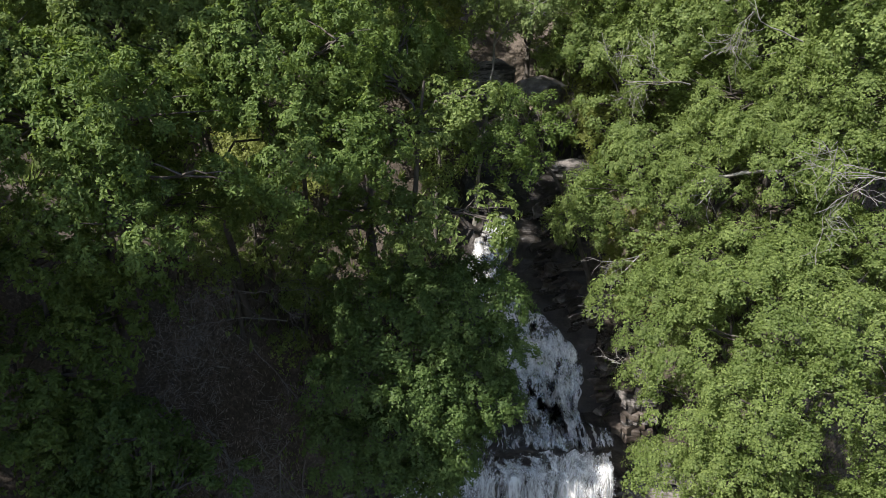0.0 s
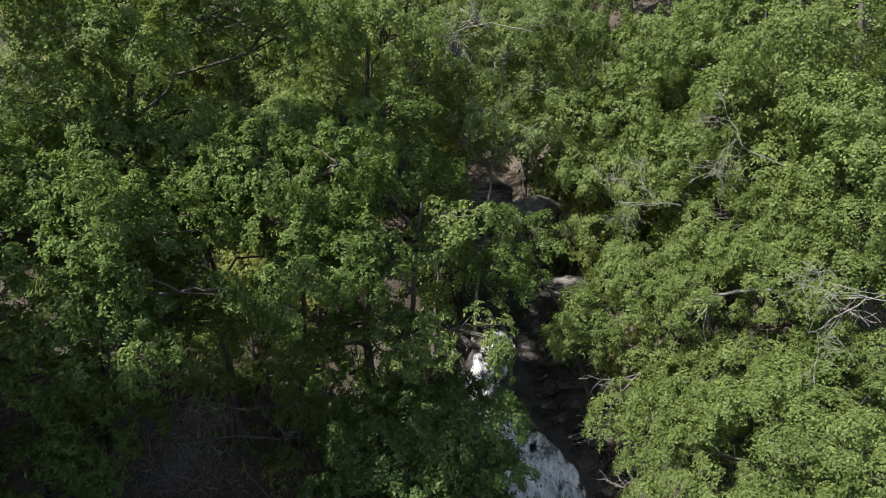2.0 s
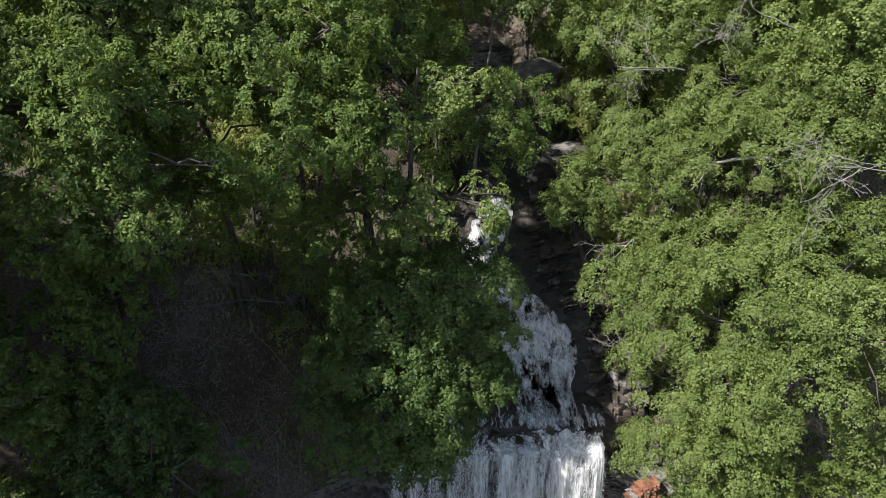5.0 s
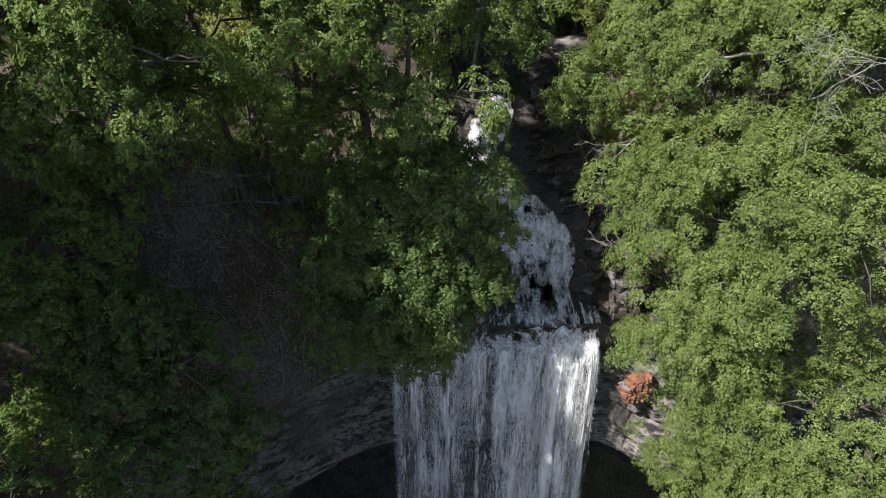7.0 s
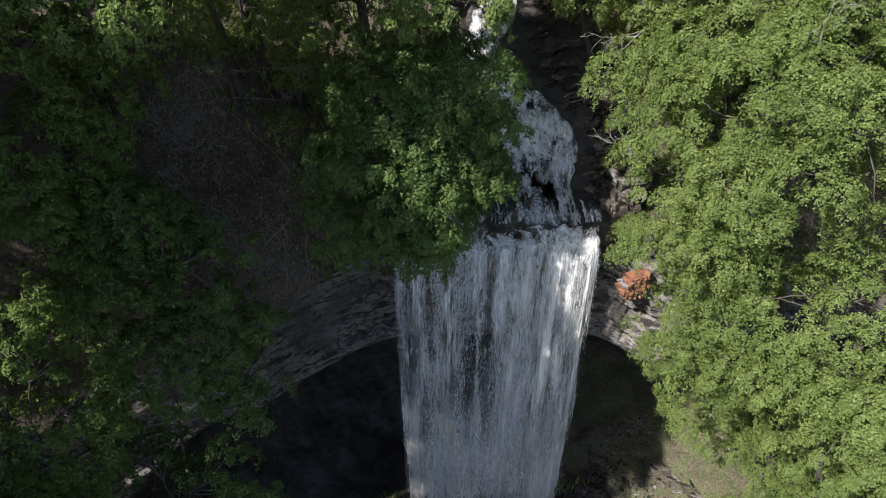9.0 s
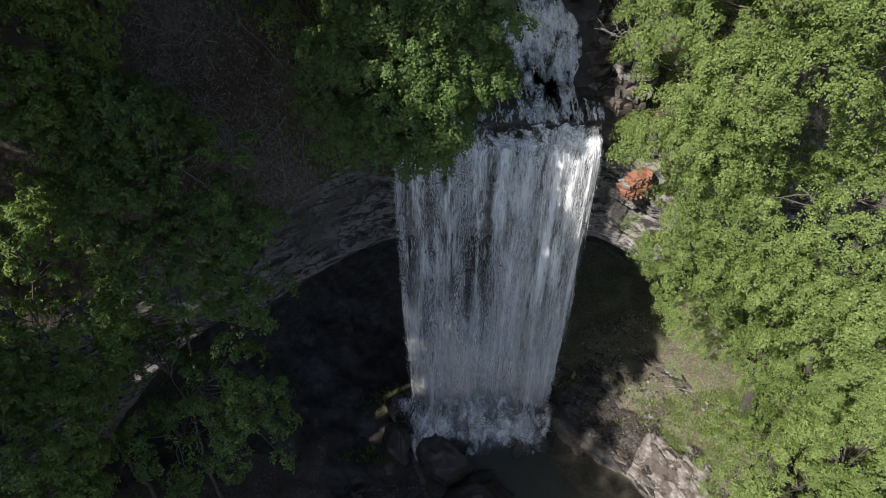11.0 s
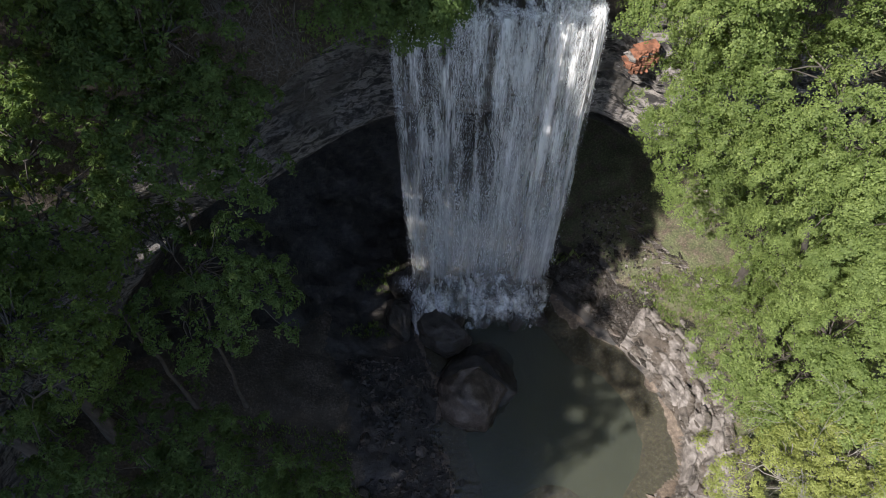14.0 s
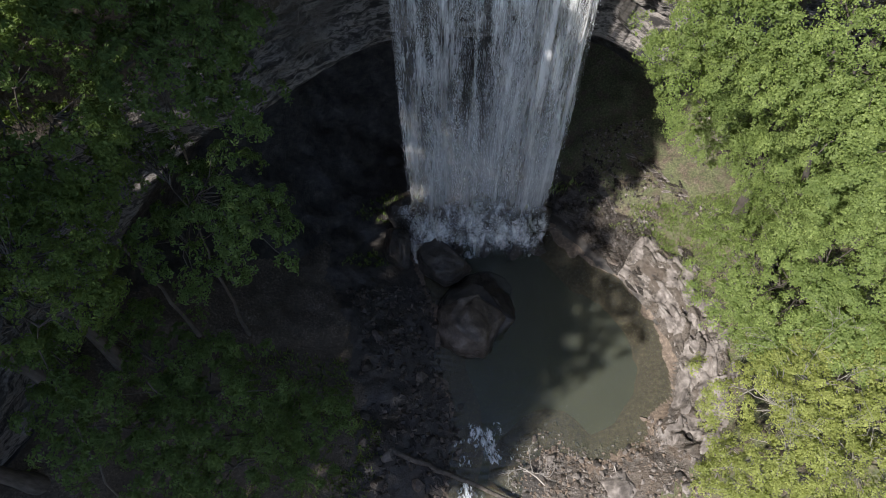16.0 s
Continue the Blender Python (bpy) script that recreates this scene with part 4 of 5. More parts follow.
def leaf_cloud(clumps, spacing, length, cover, rs, small=False, side=0.62):
    """Leaves in rosettes over domed, drooping clumps; each clump is a place and the way outward."""
    n = len(clumps)
    out = clumps[:, 3:]
    R = spacing * rs.uniform(0.5, 0.95, n)
    axis = unit(side * out + np.array([0, 0, 1.24 - side]) + rs.normal(0, 0.16, (n, 3)))
    e1 = unit(out - (out * axis).sum(1, keepdims=True) * axis + rs.normal(0, 0.1, (n, 3)))
    e2 = unit(np.cross(axis, e1))
    k = 5 if small else 7
    m = max(4, int(round(cover * 2.6 * spacing ** 2 / ((0.42 if small else 0.27) * length ** 2 * k))))
    rho, phi = np.sqrt(rs.random((n, m))), rs.random((n, m)) * 2 * np.pi
    lobe = R[:, None] * (1 + 0.24 * np.sin(3 * phi + 6.283 * rs.random((n, 1))) + 0.16 * np.sin(5 * phi + 6.283 * rs.random((n, 1))))
    radial = np.cos(phi)[..., None] * e1[:, None] + np.sin(phi)[..., None] * e2[:, None]
    ros = clumps[:, None, :3] + (lobe * rho)[..., None] * (radial + 0.2 * np.cos(phi)[..., None] * e1[:, None])
    ros += (lobe * (0.62 * (1 - rho ** 2) + rs.normal(0, 0.07, (n, m))))[..., None] * axis[:, None]
    ros[..., 2] -= 0.34 * lobe * rho ** 2.5
    face = unit(axis[:, None] + 0.9 * rho[..., None] * radial + rs.normal(0, 0.13, (n, m, 3))).reshape(-1, 1, 3)
    ros = ros.reshape(-1, 1, 3)
    f1 = unit(np.cross(face, np.array([0.31, 0.95, 0.05])))
    f2 = np.cross(face, f1)
    a = rs.random((len(ros), 1)) * 6.283 + np.arange(k)[None, :] * (6.283 / k) + rs.normal(0, 0.3, (len(ros), k))
    tilt = rs.normal(-0.34, 0.27, a.shape)
    L = length * rs.uniform(0.7, 1.2, a.shape)[..., None]
    ca, sa, ct, st = np.cos(a)[..., None], np.sin(a)[..., None], np.cos(tilt)[..., None], np.sin(tilt)[..., None]
    d = ca * ct * f1 + sa * ct * f2 + st * face
    side = unit(ca * f2 - sa * f1 + rs.normal(0, 0.22, (*a.shape, 1)) * face)
    up = np.cross(d, side)
    up *= np.sign((up * face).sum(-1, keepdims=True) + 1e-9)
    c = ros + d * (0.12 * L)
    w = 0.27 * L
    if small:                                     # seen as specks: one broad triangle a leaf
        c = c + rs.normal(0, 0.55 * length, c.shape)
        v = np.stack([c + side * w * 1.55, c + d * L, c - side * w * 1.55], -2).reshape(-1, 3)
        return v, np.arange(len(v)).reshape(-1, 3)
    c = c + rs.normal(0, 0.12 * length, c.shape)
    v = np.stack([c, c + d * L * 0.5 + side * w + up * L * 0.06, c + d * L - up * L * 0.12, c + d * L * 0.5 - side * w + up * L * 0.06], -2).reshape(-1, 3)
    b = np.arange(len(v) // 4)[:, None] * 4
    return v, np.concatenate([b + np.array([[0, 1, 2]]), b + np.array([[0, 2, 3]])])


def thinned(p, spacing, rs):
    """Which of the places to keep so that none lies closer than the spacing to another."""
    q = p * np.array([1, 1, 1.35])
    cells, keep = {}, []
    for i in rs.permutation(len(q)):
        x, y, z = q[i]
        key = (int(x // spacing), int(y // spacing), int(z // spacing))
        near = (j for dx in (-1, 0, 1) for dy in (-1, 0, 1) for dz in (-1, 0, 1) for j in cells.get((key[0] + dx, key[1] + dy, key[2] + dz), ()))
        if all((q[j][0] - x) ** 2 + (q[j][1] - y) ** 2 + (q[j][2] - z) ** 2 > spacing ** 2 for j in near):
            cells.setdefault(key, []).append(i)
            keep.append(i)
    return np.array(keep)


def crown_clumps(blobs, spacing, rs, gap):
    """Clump places in tiers over the outside of the blobs, with a thin layer within."""
    out = []
    B = np.array(blobs)
    for k, (x, y, z, r) in enumerate(blobs):
        n = int(26 * (r / spacing) ** 2)
        d = unit(rs.normal(size=(n, 3)))
        d = d[d[:, 2] > -0.55 + 0.5 * rs.random(n)]
        inner = rs.random(len(d)) < 0.12
        rr = r * np.where(inner, 0.55, 0.80 + 0.32 * rs.random(len(d)))[:, None]
        p = np.array([x, y, z]) + d * rr * np.array([1.1, 1.1, 0.86])
        p += 0.26 * r * np.stack([vnoise(p * 0.9 + 3), vnoise(p * 0.9 + 31), 0.6 * vnoise(p * 0.9 + 57)], -1)
        step = 0.62 + 0.1 * vnoise(p * 0.3 + 2)                      # boughs lie in tiers
        tier = p[:, 2] / step + 0.8 * vnoise(p * np.array([0.55, 0.55, 0.0]) + 7.5)
        p[:, 2] -= 0.6 * (tier - np.floor(tier) - 0.5) * step
        ok = inner | (vnoise(p * 0.75 + 5.5) + 0.45 * vnoise(p * 1.7 + 11.5) > gap)
        for c in np.delete(B, k, 0):
            ok &= np.linalg.norm(p - c[:3], axis=1) > 0.70 * c[3]
        out.append(np.concatenate([p, d], 1)[ok])
    out = np.concatenate(out)
    return out[thinned(out[:, :3], spacing, rs)]


def tube(points, radii, sides=7):
    """Vertices and faces of a tapered tube along the points."""
    p = np.asarray(points, float)
    t = np.gradient(p, axis=0)
    t /= np.linalg.norm(t, axis=1, keepdims=True) + 1e-9
    ref = np.where(np.abs(t[:, 2:3]) < 0.9, np.array([[0, 0, 1.0]]), np.array([[1.0, 0, 0]]))
    a = np.cross(t, ref)
    a /= np.linalg.norm(a, axis=1, keepdims=True) + 1e-9
    b = np.cross(t, a)
    ang = np.arange(sides) * 2 * np.pi / sides
    ring = p[:, None] + np.asarray(radii)[:, None, None] * (np.cos(ang)[None, :, None] * a[:, None] + np.sin(ang)[None, :, None] * b[:, None])
    return ring.reshape(-1, 3), grid_faces(len(p), sides, True)


def bent(p, q, rs, sag=0.0, steps=7, wob=0.06):
    p, q = np.asarray(p, float), np.asarray(q, float)
    u = np.linspace(0, 1, steps)[:, None]
    line = p + (q - p) * u
    ln = np.linalg.norm(q - p)
    w = rs.normal(0, wob * ln, (steps, 3)) * np.sin(u * np.pi) * 0.6
    line = line + w
    line[:, 2] += sag * ln * np.sin(u[:, 0] * np.pi)
    return line


def wood_of(base, blobs, sprays, thick, rs, twigs=60):
    base = np.array(base, float)
    bl = np.array(blobs)
    w = bl[:, 3] ** 2
    heart = (bl[:, :3] * w[:, None]).sum(0) / w.sum()
    top = heart.copy()
    top[2] = bl[:, 2].max() + 0.2
    knee = base + (heart - base) * 0.55
    knee[:2] = base[:2] + (heart[:2] - base[:2]) * 0.35
    u = np.linspace(0, 1, 14)[:, None]
    stem = (1 - u) ** 2 * base + 2 * u * (1 - u) * knee + u ** 2 * top
    stem += rs.normal(0, 0.05, stem.shape) * np.sin(u * np.pi)
    rad = thick * (1 - 0.85 * u[:, 0]) * (1 + 0.5 * np.exp(-u[:, 0] * 18))
    pieces = [tube(stem, rad, 9)]
    ends = []
    for x, y, z, r in blobs:
        k = np.clip(np.searchsorted(stem[:, 2], z - 0.9 * r - 0.35 * np.hypot(x - heart[0], y - heart[1])), 4, 12)
        limb = bent(stem[k], (x, y, z + 0.2 * r), rs, 0.08, 8)
        pieces.append(tube(limb, np.linspace(rad[k] * 0.55, 0.025, 8), 6))
        ends.append(limb)
    for s in sprays[rs.choice(len(sprays), min(twigs, len(sprays)), replace=False), :3]:
        i = np.argmin([np.hypot(*(l[-1][:2] - s[:2])) + abs(l[-1][2] - s[2]) for l in ends])
        l = ends[i]
        pieces.append(tube(bent(l[rs.integers(4, 8)], s, rs, 0.05, 5), np.linspace(0.028, 0.008, 5), 4))
    return join(pieces)


def tree(base_xy, blobs, label, leaf=LEAF_BROAD, length=0.096, spacing=0.40, cover=1.25, gap=0.03, thick=0.2, seed=1, twigs=60, bark=BARK, small=False, side=0.62):
    rs = np.random.default_rng(seed)
    bx, by = base_xy
    base = (bx, by, float(land_z(bx, by)) - 0.15)
    ob = new("tree")
    ob.location = base
    clumps = crown_clumps(blobs, spacing, rs, gap)
    shift = np.array(base)
    v, f = wood_of(base, blobs, clumps, thick, rs, twigs)
    child("trunk", array_mesh("trunk", v - shift, f, [bark]), ob)
    v, f = leaf_cloud(clumps, spacing, length, cover, rs, small, side)
    child("crown", array_mesh("crown", v - shift, f, [leaf], False), ob)
    return tagged(ob, label, "tree")


LEFT = "broad-leaved tree with fresh drooping green leaf rosettes on the slope"
DARK = "shaded broad-leaved tree leaning from the gorge side"
RIGHT = "sunlit tree densely covered in small fresh green leaves"
tree((-9.0, 17.0), [(-5.7, 12.9, 29.3, 1.4), (-6.4, 12.3, 28.3, 1.3), (-4.9, 12.5, 28.2, 1.1), (-5.4, 12.0, 27.4, 1.1), (-7.4, 13.2, 30.2, 1.2), (-7.6, 12.3, 29.2, 1.3)], LEFT, seed=11)
tree((-4.6, 21.5), [(-2.2, 14.8, 30.5, 1.2), (-3.4, 14.7, 29.2, 1.1), (-2.6, 14.4, 28.1, 1.3), (-1.6, 15.1, 28.3, 1.1), (-4.0, 15.0, 30.3, 1.2), (-5.0, 15.0, 29.2, 1.1)], LEFT, seed=12, side=0.95, thick=0.12)
tree((-1.6, 20.0), [(0.1, 17.3, 29.1, 1.1), (-0.8, 16.7, 28.3, 1.1), (0.5, 16.0, 26.4, 1.1), (-0.9, 15.7, 26.1, 0.9), (-1.3, 17.3, 29.5, 1.1)], LEFT, LEAF_FRESH, 0.12, seed=13)
tree((-3.4, 19.2), [(-1.4, 16.4, 23.7, 1.4), (0.2, 16.7, 23.8, 1.3), (-1.9, 15.1, 22.3, 1.2), (-0.6, 15.4, 21.8, 1.2), (0.8, 15.8, 22.5, 0.7), (-1.4, 14.7, 20.8, 1.3), (-2.5, 14.4, 21.0, 1.0), (-0.1, 14.9, 20.4, 0.8), (-0.7, 16.1, 23.0, 1.2), (1.2, 16.6, 24.0, 0.9), (1.3, 16.3, 22.7, 0.85), (1.2, 16.0, 21.4, 0.85), (0.5, 15.5, 20.3, 0.8), (-0.5, 15.0, 19.5, 0.8)], "tree leaning over the lip of the fall, mostly in shade", LEAF_SHADED, 0.072, 0.36, 1.4, -0.5, seed=14, small=True)
tree((-9.5, 19.0), [(-8.6, 14.8, 33.8, 1.4), (-6.2, 14.4, 33.1, 1.1), (-7.8, 14.4, 31.8, 1.1), (-4.8, 16.2, 33.9, 1.4), (-5.7, 15.6, 31.7, 1.0), (-3.2, 18.0, 34.1, 1.4), (-6.9, 14.9, 34.4, 1.3), (-5.3, 15.4, 35.3, 1.4), (-9.2, 13.7, 34.5, 1.5)], LEFT, LEAF_FRESH, seed=15, side=0.95)
# added crown that blocks the sun from the tree at the lip
tree((-12.0, 8.0), [(-8.7, 9.2, 28.9, 1.0), (-9.8, 8.6, 28.3, 1.1), (-10.6, 9.6, 29.0, 1.1)], "tall tree added to shade the lip", LEAF_BROAD, 0.15, seed=25, thick=0.25)
tree((-10.5, 18.0), [(-8.2, 14.9, 28.7, 1.4), (-7.0, 15.8, 27.2, 1.3), (-9.4, 15.0, 30.0, 1.4), (-7.2, 16.3, 29.5, 1.3), (-6.0, 16.2, 26.6, 1.0)], DARK, length=0.12, seed=26)
tree((-2.8, 23.5), [(-1.6, 20.7, 33.8, 1.6), (-2.7, 20.7, 32.7, 1.3), (-0.8, 21.9, 32.6, 1.3), (-3.3, 22.3, 35.6, 1.6)], LEFT, LEAF_FRESH, 0.08, 0.36, 1.25, seed=16, side=0.95, small=True)
tree((-10.0, 16.0), [(-8.7, 13.5, 26.1, 1.5), (-8.6, 13.4, 24.2, 1.6), (-7.8, 14.6, 24.5, 1.3), (-8.9, 12.3, 23.8, 1.5), (-8.3, 13.0, 22.2, 1.4), (-8.0, 12.2, 20.6, 1.2), (-8.4, 12.4, 21.7, 1.2)], DARK, length=0.12, seed=17)
tree((-9.5, 13.0), [(-6.6, 12.4, 22.4, 1.2), (-5.7, 12.4, 21.2, 1.2), (-6.9, 11.4, 21.1, 1.1), (-5.5, 11.8, 19.5, 1.3), (-6.4, 11.1, 19.3, 1.2), (-5.1, 11.5, 18.2, 1.1)], DARK, LEAF_SHADED, length=0.12, thick=0.09, seed=18)
tree((-10.2, 10.0), [(-9.3, 10.4, 19.6, 1.45), (-8.7, 9.9, 18.6, 1.35), (-9.7, 9.4, 19.0, 1.45), (-9.4, 9.0, 17.9, 1.45)], DARK, length=0.12, thick=0.09, seed=19)
tree((-8.5, 10.5), [(-6.1, 9.3, 16.1, 1.7), (-7.2, 9.9, 16.5, 1.2), (-5.3, 9.0, 15.0, 1.4), (-6.8, 8.5, 14.7, 1.4)], DARK, LEAF_SHADED, length=0.12, thick=0.09, seed=20)
tree((-10.5, 2.0), [(-8.8, 6.6, 18.3, 1.3), (-8.4, 5.7, 17.6, 1.3), (-8.95, 5.25, 17.85, 1.4)], LEFT, seed=21, thick=0.05)
tree((-10.0, 6.0), [(-6.4, 5.5, 11.2, 1.6), (-8.2, 6.3, 12.1, 1.6), (-8.5, 4.1, 11.6, 1.6), (-6.2, 3.6, 9.6, 1.6), (-4.5, 5.1, 8.4, 1.5), (-9.3, 4.6, 14.5, 1.5)], DARK, LEAF_SHADED, length=0.12, thick=0.09, gap=0.15, seed=22)

tree((-6.5, 20.5), [(-5.2, 15.5, 30.1, 1.2), (-4.1, 16.4, 30.9, 1.2), (-5.9, 14.7, 30.5, 1.0), (-7.1, 14.7, 30.9, 1.1), (-8.4, 13.4, 30.4, 1.3), (-4.7, 15.5, 29.1, 1.1), (-3.0, 15.8, 28.6, 1.1)], LEFT, LEAF_FRESH, seed=23, side=0.95, thick=0.12)
tree((-2.4, 21.5), [(-2.0, 17.1, 29.4, 1.2), (-0.9, 18.3, 30.3, 1.2), (-1.6, 18.5, 31.6, 1.2), (-2.8, 18.0, 31.0, 1.2), (-2.2, 17.0, 26.0, 1.0), (-1.2, 17.2, 26.2, 0.9), (-3.2, 17.0, 25.4, 0.9), (-1.5, 16.6, 25.7, 0.8)], LEFT, seed=24, side=0.95)
fine = dict(leaf=LEAF_FRESH, length=0.057, spacing=0.36, cover=1.2, gap=-0.10, small=True)
tree((14.5, 16.5), [(5.5, 16.7, 23.9, 1.2), (6.6, 15.3, 23.5, 1.5), (7.9, 14.8, 24.6, 1.6), (9.2, 13.9, 24.7, 1.6), (6.2, 14.9, 21.7, 1.5), (7.6, 13.9, 22.7, 1.7), (8.8, 12.8, 23.3, 1.6), (5.8, 14.8, 20.2, 1.1), (9.7, 12.6, 24.2, 1.5), (7.2, 13.7, 21.0, 1.4)], RIGHT, seed=31, thick=0.26, **fine)
tree((8.5, 20.5), [(5.2, 19.1, 26.1, 1.3), (6.7, 18.4, 25.9, 1.3), (4.4, 19.4, 25.2, 1.0), (6.0, 19.6, 27.3, 1.4), (7.6, 17.9, 26.8, 1.4), (8.7, 17.2, 27.8, 1.5), (9.8, 16.5, 28.0, 1.5), (9.1, 17.0, 26.3, 1.2)], RIGHT, seed=32, **fine)
tree((15.0, 13.0), [(7.1, 14.2, 17.5, 1.1), (7.0, 14.4, 16.0, 0.8), (7.9, 13.5, 18.9, 1.5), (9.3, 12.6, 19.7, 1.6), (10.1, 11.7, 20.6, 1.6), (8.3, 13.4, 16.2, 1.5), (9.4, 12.1, 17.3, 1.7), (10.5, 11.1, 18.4, 1.6), (10.5, 10.7, 16.4, 1.5), (11.1, 9.8, 16.7, 1.5)], RIGHT, seed=33, **fine)
tree((15.5, 9.5), [(11.1, 10.3, 9.4, 2.0), (12.7, 10.1, 10.9, 2.2), (13.9, 9.4, 11.8, 2.0), (12.1, 9.0, 9.5, 2.0), (13.7, 8.1, 10.6, 2.0)], RIGHT, seed=34, **dict(fine, length=0.068))
tree((15.5, 4.5), [(10.8, 6.4, 8.0, 1.7), (12.5, 6.1, 9.2, 2.0), (13.9, 5.7, 9.9, 2.0), (11.3, 4.3, 8.2, 1.9), (12.9, 3.8, 9.0, 2.0), (10.3, 3.1, 7.6, 1.5), (14.7, 5.0, 9.0, 1.6), (14.3, 3.0, 8.6, 1.6), (14.0, 7.2, 9.8, 1.4)], "yellow-green tree with bare twigs showing through its thin crown", LEAF_YELLOW, 0.068, 0.36, 1.25, seed=35, twigs=240, bark=PALEBARK, thick=0.12, small=True)
tree((5.5, 24.5), [(4.2, 22.5, 31.7, 1.4), (3.3, 24.6, 33.1, 1.6), (5.8, 22.2, 31.9, 1.5), (7.0, 21.3, 30.2, 1.4), (5.6, 22.2, 29.9, 1.2), (2.0, 26.7, 34.5, 1.7), (4.6, 25.3, 34.8, 1.8)], RIGHT, LEAF_FRESH, 0.0736, 0.36, 1.25, seed=36, side=0.95, small=True)
tree((10.0, 22.5), [(8.2, 21.4, 31.4, 1.6), (9.2, 19.9, 32.4, 1.6), (7.9, 23.6, 33.8, 1.8), (9.6, 22.8, 34.6, 1.8), (9.8, 18.4, 33.6, 1.7), (10.1, 17.2, 31.7, 1.4), (9.5, 19.2, 30.5, 1.4), (10.3, 16.5, 30.5, 1.4)], RIGHT, LEAF_FRESH, 0.076, 0.36, 1.25, seed=37, side=0.95, small=True)

tree((12.5, 19.0), [(7.8, 16.9, 25.6, 1.2), (6.9, 16.8, 24.8, 1.0), (8.8, 15.7, 25.3, 1.2), (10.0, 14.7, 26.1, 1.3), (9.5, 14.8, 25.4, 1.0), (8.1, 15.8, 24.9, 1.0)], RIGHT, seed=38, **fine)
tree((12.0, 21.0), [(7.8, 19.8, 28.9, 1.3), (8.7, 18.3, 28.8, 1.2), (9.7, 17.3, 29.4, 1.3), (10.1, 15.9, 29.1, 1.3), (7.5, 18.9, 27.6, 1.2), (9.1, 17.4, 27.9, 1.3), (9.9, 15.8, 28.0, 1.2)], RIGHT, seed=39, **fine)
tree((7.0, 23.0), [(6.4, 20.8, 29.0, 1.2), (5.0, 21.6, 28.3, 1.1), (4.2, 22.5, 29.9, 1.1), (5.3, 20.3, 27.3, 1.1)], RIGHT, LEAF_FRESH, 0.068, 0.36, 1.25, seed=40, side=0.95, small=True)
tree((5.3, 22.4), [(2.1, 21.0, 28.2, 0.8), (3.0, 20.9, 27.7, 0.9), (1.7, 19.9, 27.4, 0.8), (2.6, 20.2, 26.9, 0.7)], "drooping feathery green shrub hanging over the upper stream", LEAF_BROAD, 0.068, 0.36, 1.25, seed=41, thick=0.09, small=True)

tree((1.2, 24.6), [(2.0, 22.4, 33.6, 1.2), (2.9, 22.6, 32.7, 1.1), (1.4, 22.4, 31.8, 1.1), (2.9, 21.9, 31.2, 0.9), (1.0, 22.2, 34.6, 1.2), (3.0, 22.3, 34.6, 1.1), (2.1, 23.0, 30.6, 0.9)], "airy young tree with pale branches above the stream", LEAF_GREY, 0.068, 0.36, 1.25, seed=43, side=0.95, thick=0.08, small=True, twigs=120, bark=PALEBARK)
tree((15.5, 17.5), [(10.0, 15.3, 11.3, 1.2), (11.8, 14.5, 10.3, 1.3), (13.5, 13.2, 10.5, 1.5), (14.3, 12.8, 12.1, 1.5), (10.7, 15.1, 12.9, 1.3), (12.2, 13.9, 12.9, 1.4), (13.4, 13.1, 14.5, 1.4)], RIGHT, seed=42, **fine)


for k, (bx, by, lean, thick) in enumerate([(11.1, 19.1, 0.3, 0.17), (10.2, 19.6, -0.5, 0.1), (9.9, 20.4, 0.2, 0.08), (12.6, 21.5, 0.4, 0.15)]):
    tree((bx, by), [(bx + lean, by + 0.2, 39.5 + k * 0.4, 1.5), (bx + lean - 0.8, by - 0.3, 38.8, 1.2), (bx + lean + 0.9, by + 0.4, 38.4, 1.2)], "tall slender tree with a bare grey trunk", LEAF_FRESH, 0.12, 0.5, 0.9, seed=90 + k, thick=thick, bark=BARK, twigs=20, small=True)


# ---- dead wood ----
def branching(start, way, length, rad, rs, depth, pieces, spread=0.7, droop=0.0):
    """A bare limb that forks again and again."""
    way = np.asarray(way, float) / np.linalg.norm(way)
    n = 6
    pts = [np.asarray(start, float)]
    d = way.copy()
    for _ in range(n):
        d = d + rs.normal(0, 0.16, 3)
        d[2] -= droop
        d /= np.linalg.norm(d)
        pts.append(pts[-1] + d * length / n)
    pieces.append(tube(pts, np.linspace(rad, max(rad * 0.35, 0.006), n + 1), 6 if rad > 0.03 else 4))
    if depth == 0:
        return
    for k in range(3 if depth > 1 else 4):
        i = rs.integers(2, n + 1)
        w = d + rs.normal(0, spread, 3)
        branching(pts[i], w, length * rs.uniform(0.45, 0.75), rad * 0.5, rs, depth - 1, pieces, spread, droop)


def dead_wood(name, start, way, length, rad, seed, depth, label, category, mat=BARE, spread=0.7, droop=0.0):
    pieces = []
    branching((0, 0, 0), way, length, rad, np.random.default_rng(seed), depth, pieces, spread, droop)
    v, f = join(pieces)
    ob = new(name, array_mesh(name, v, f, [mat]))
    ob.location = start
    return tagged(ob, label, category)
for k, (way, length) in enumerate([((-0.8, -0.2, 0.45), 2.2), ((-0.6, 0.0, 0.15), 2.0), ((-0.1, -0.3, 0.6), 1.8)]):
    dead_wood("dead_branch", (10.4, 13.6, 27.8), way, length, 0.022, 4 + k, 4, "bleached leafless limb of a dying tree among green ones", "branch", spread=0.8)
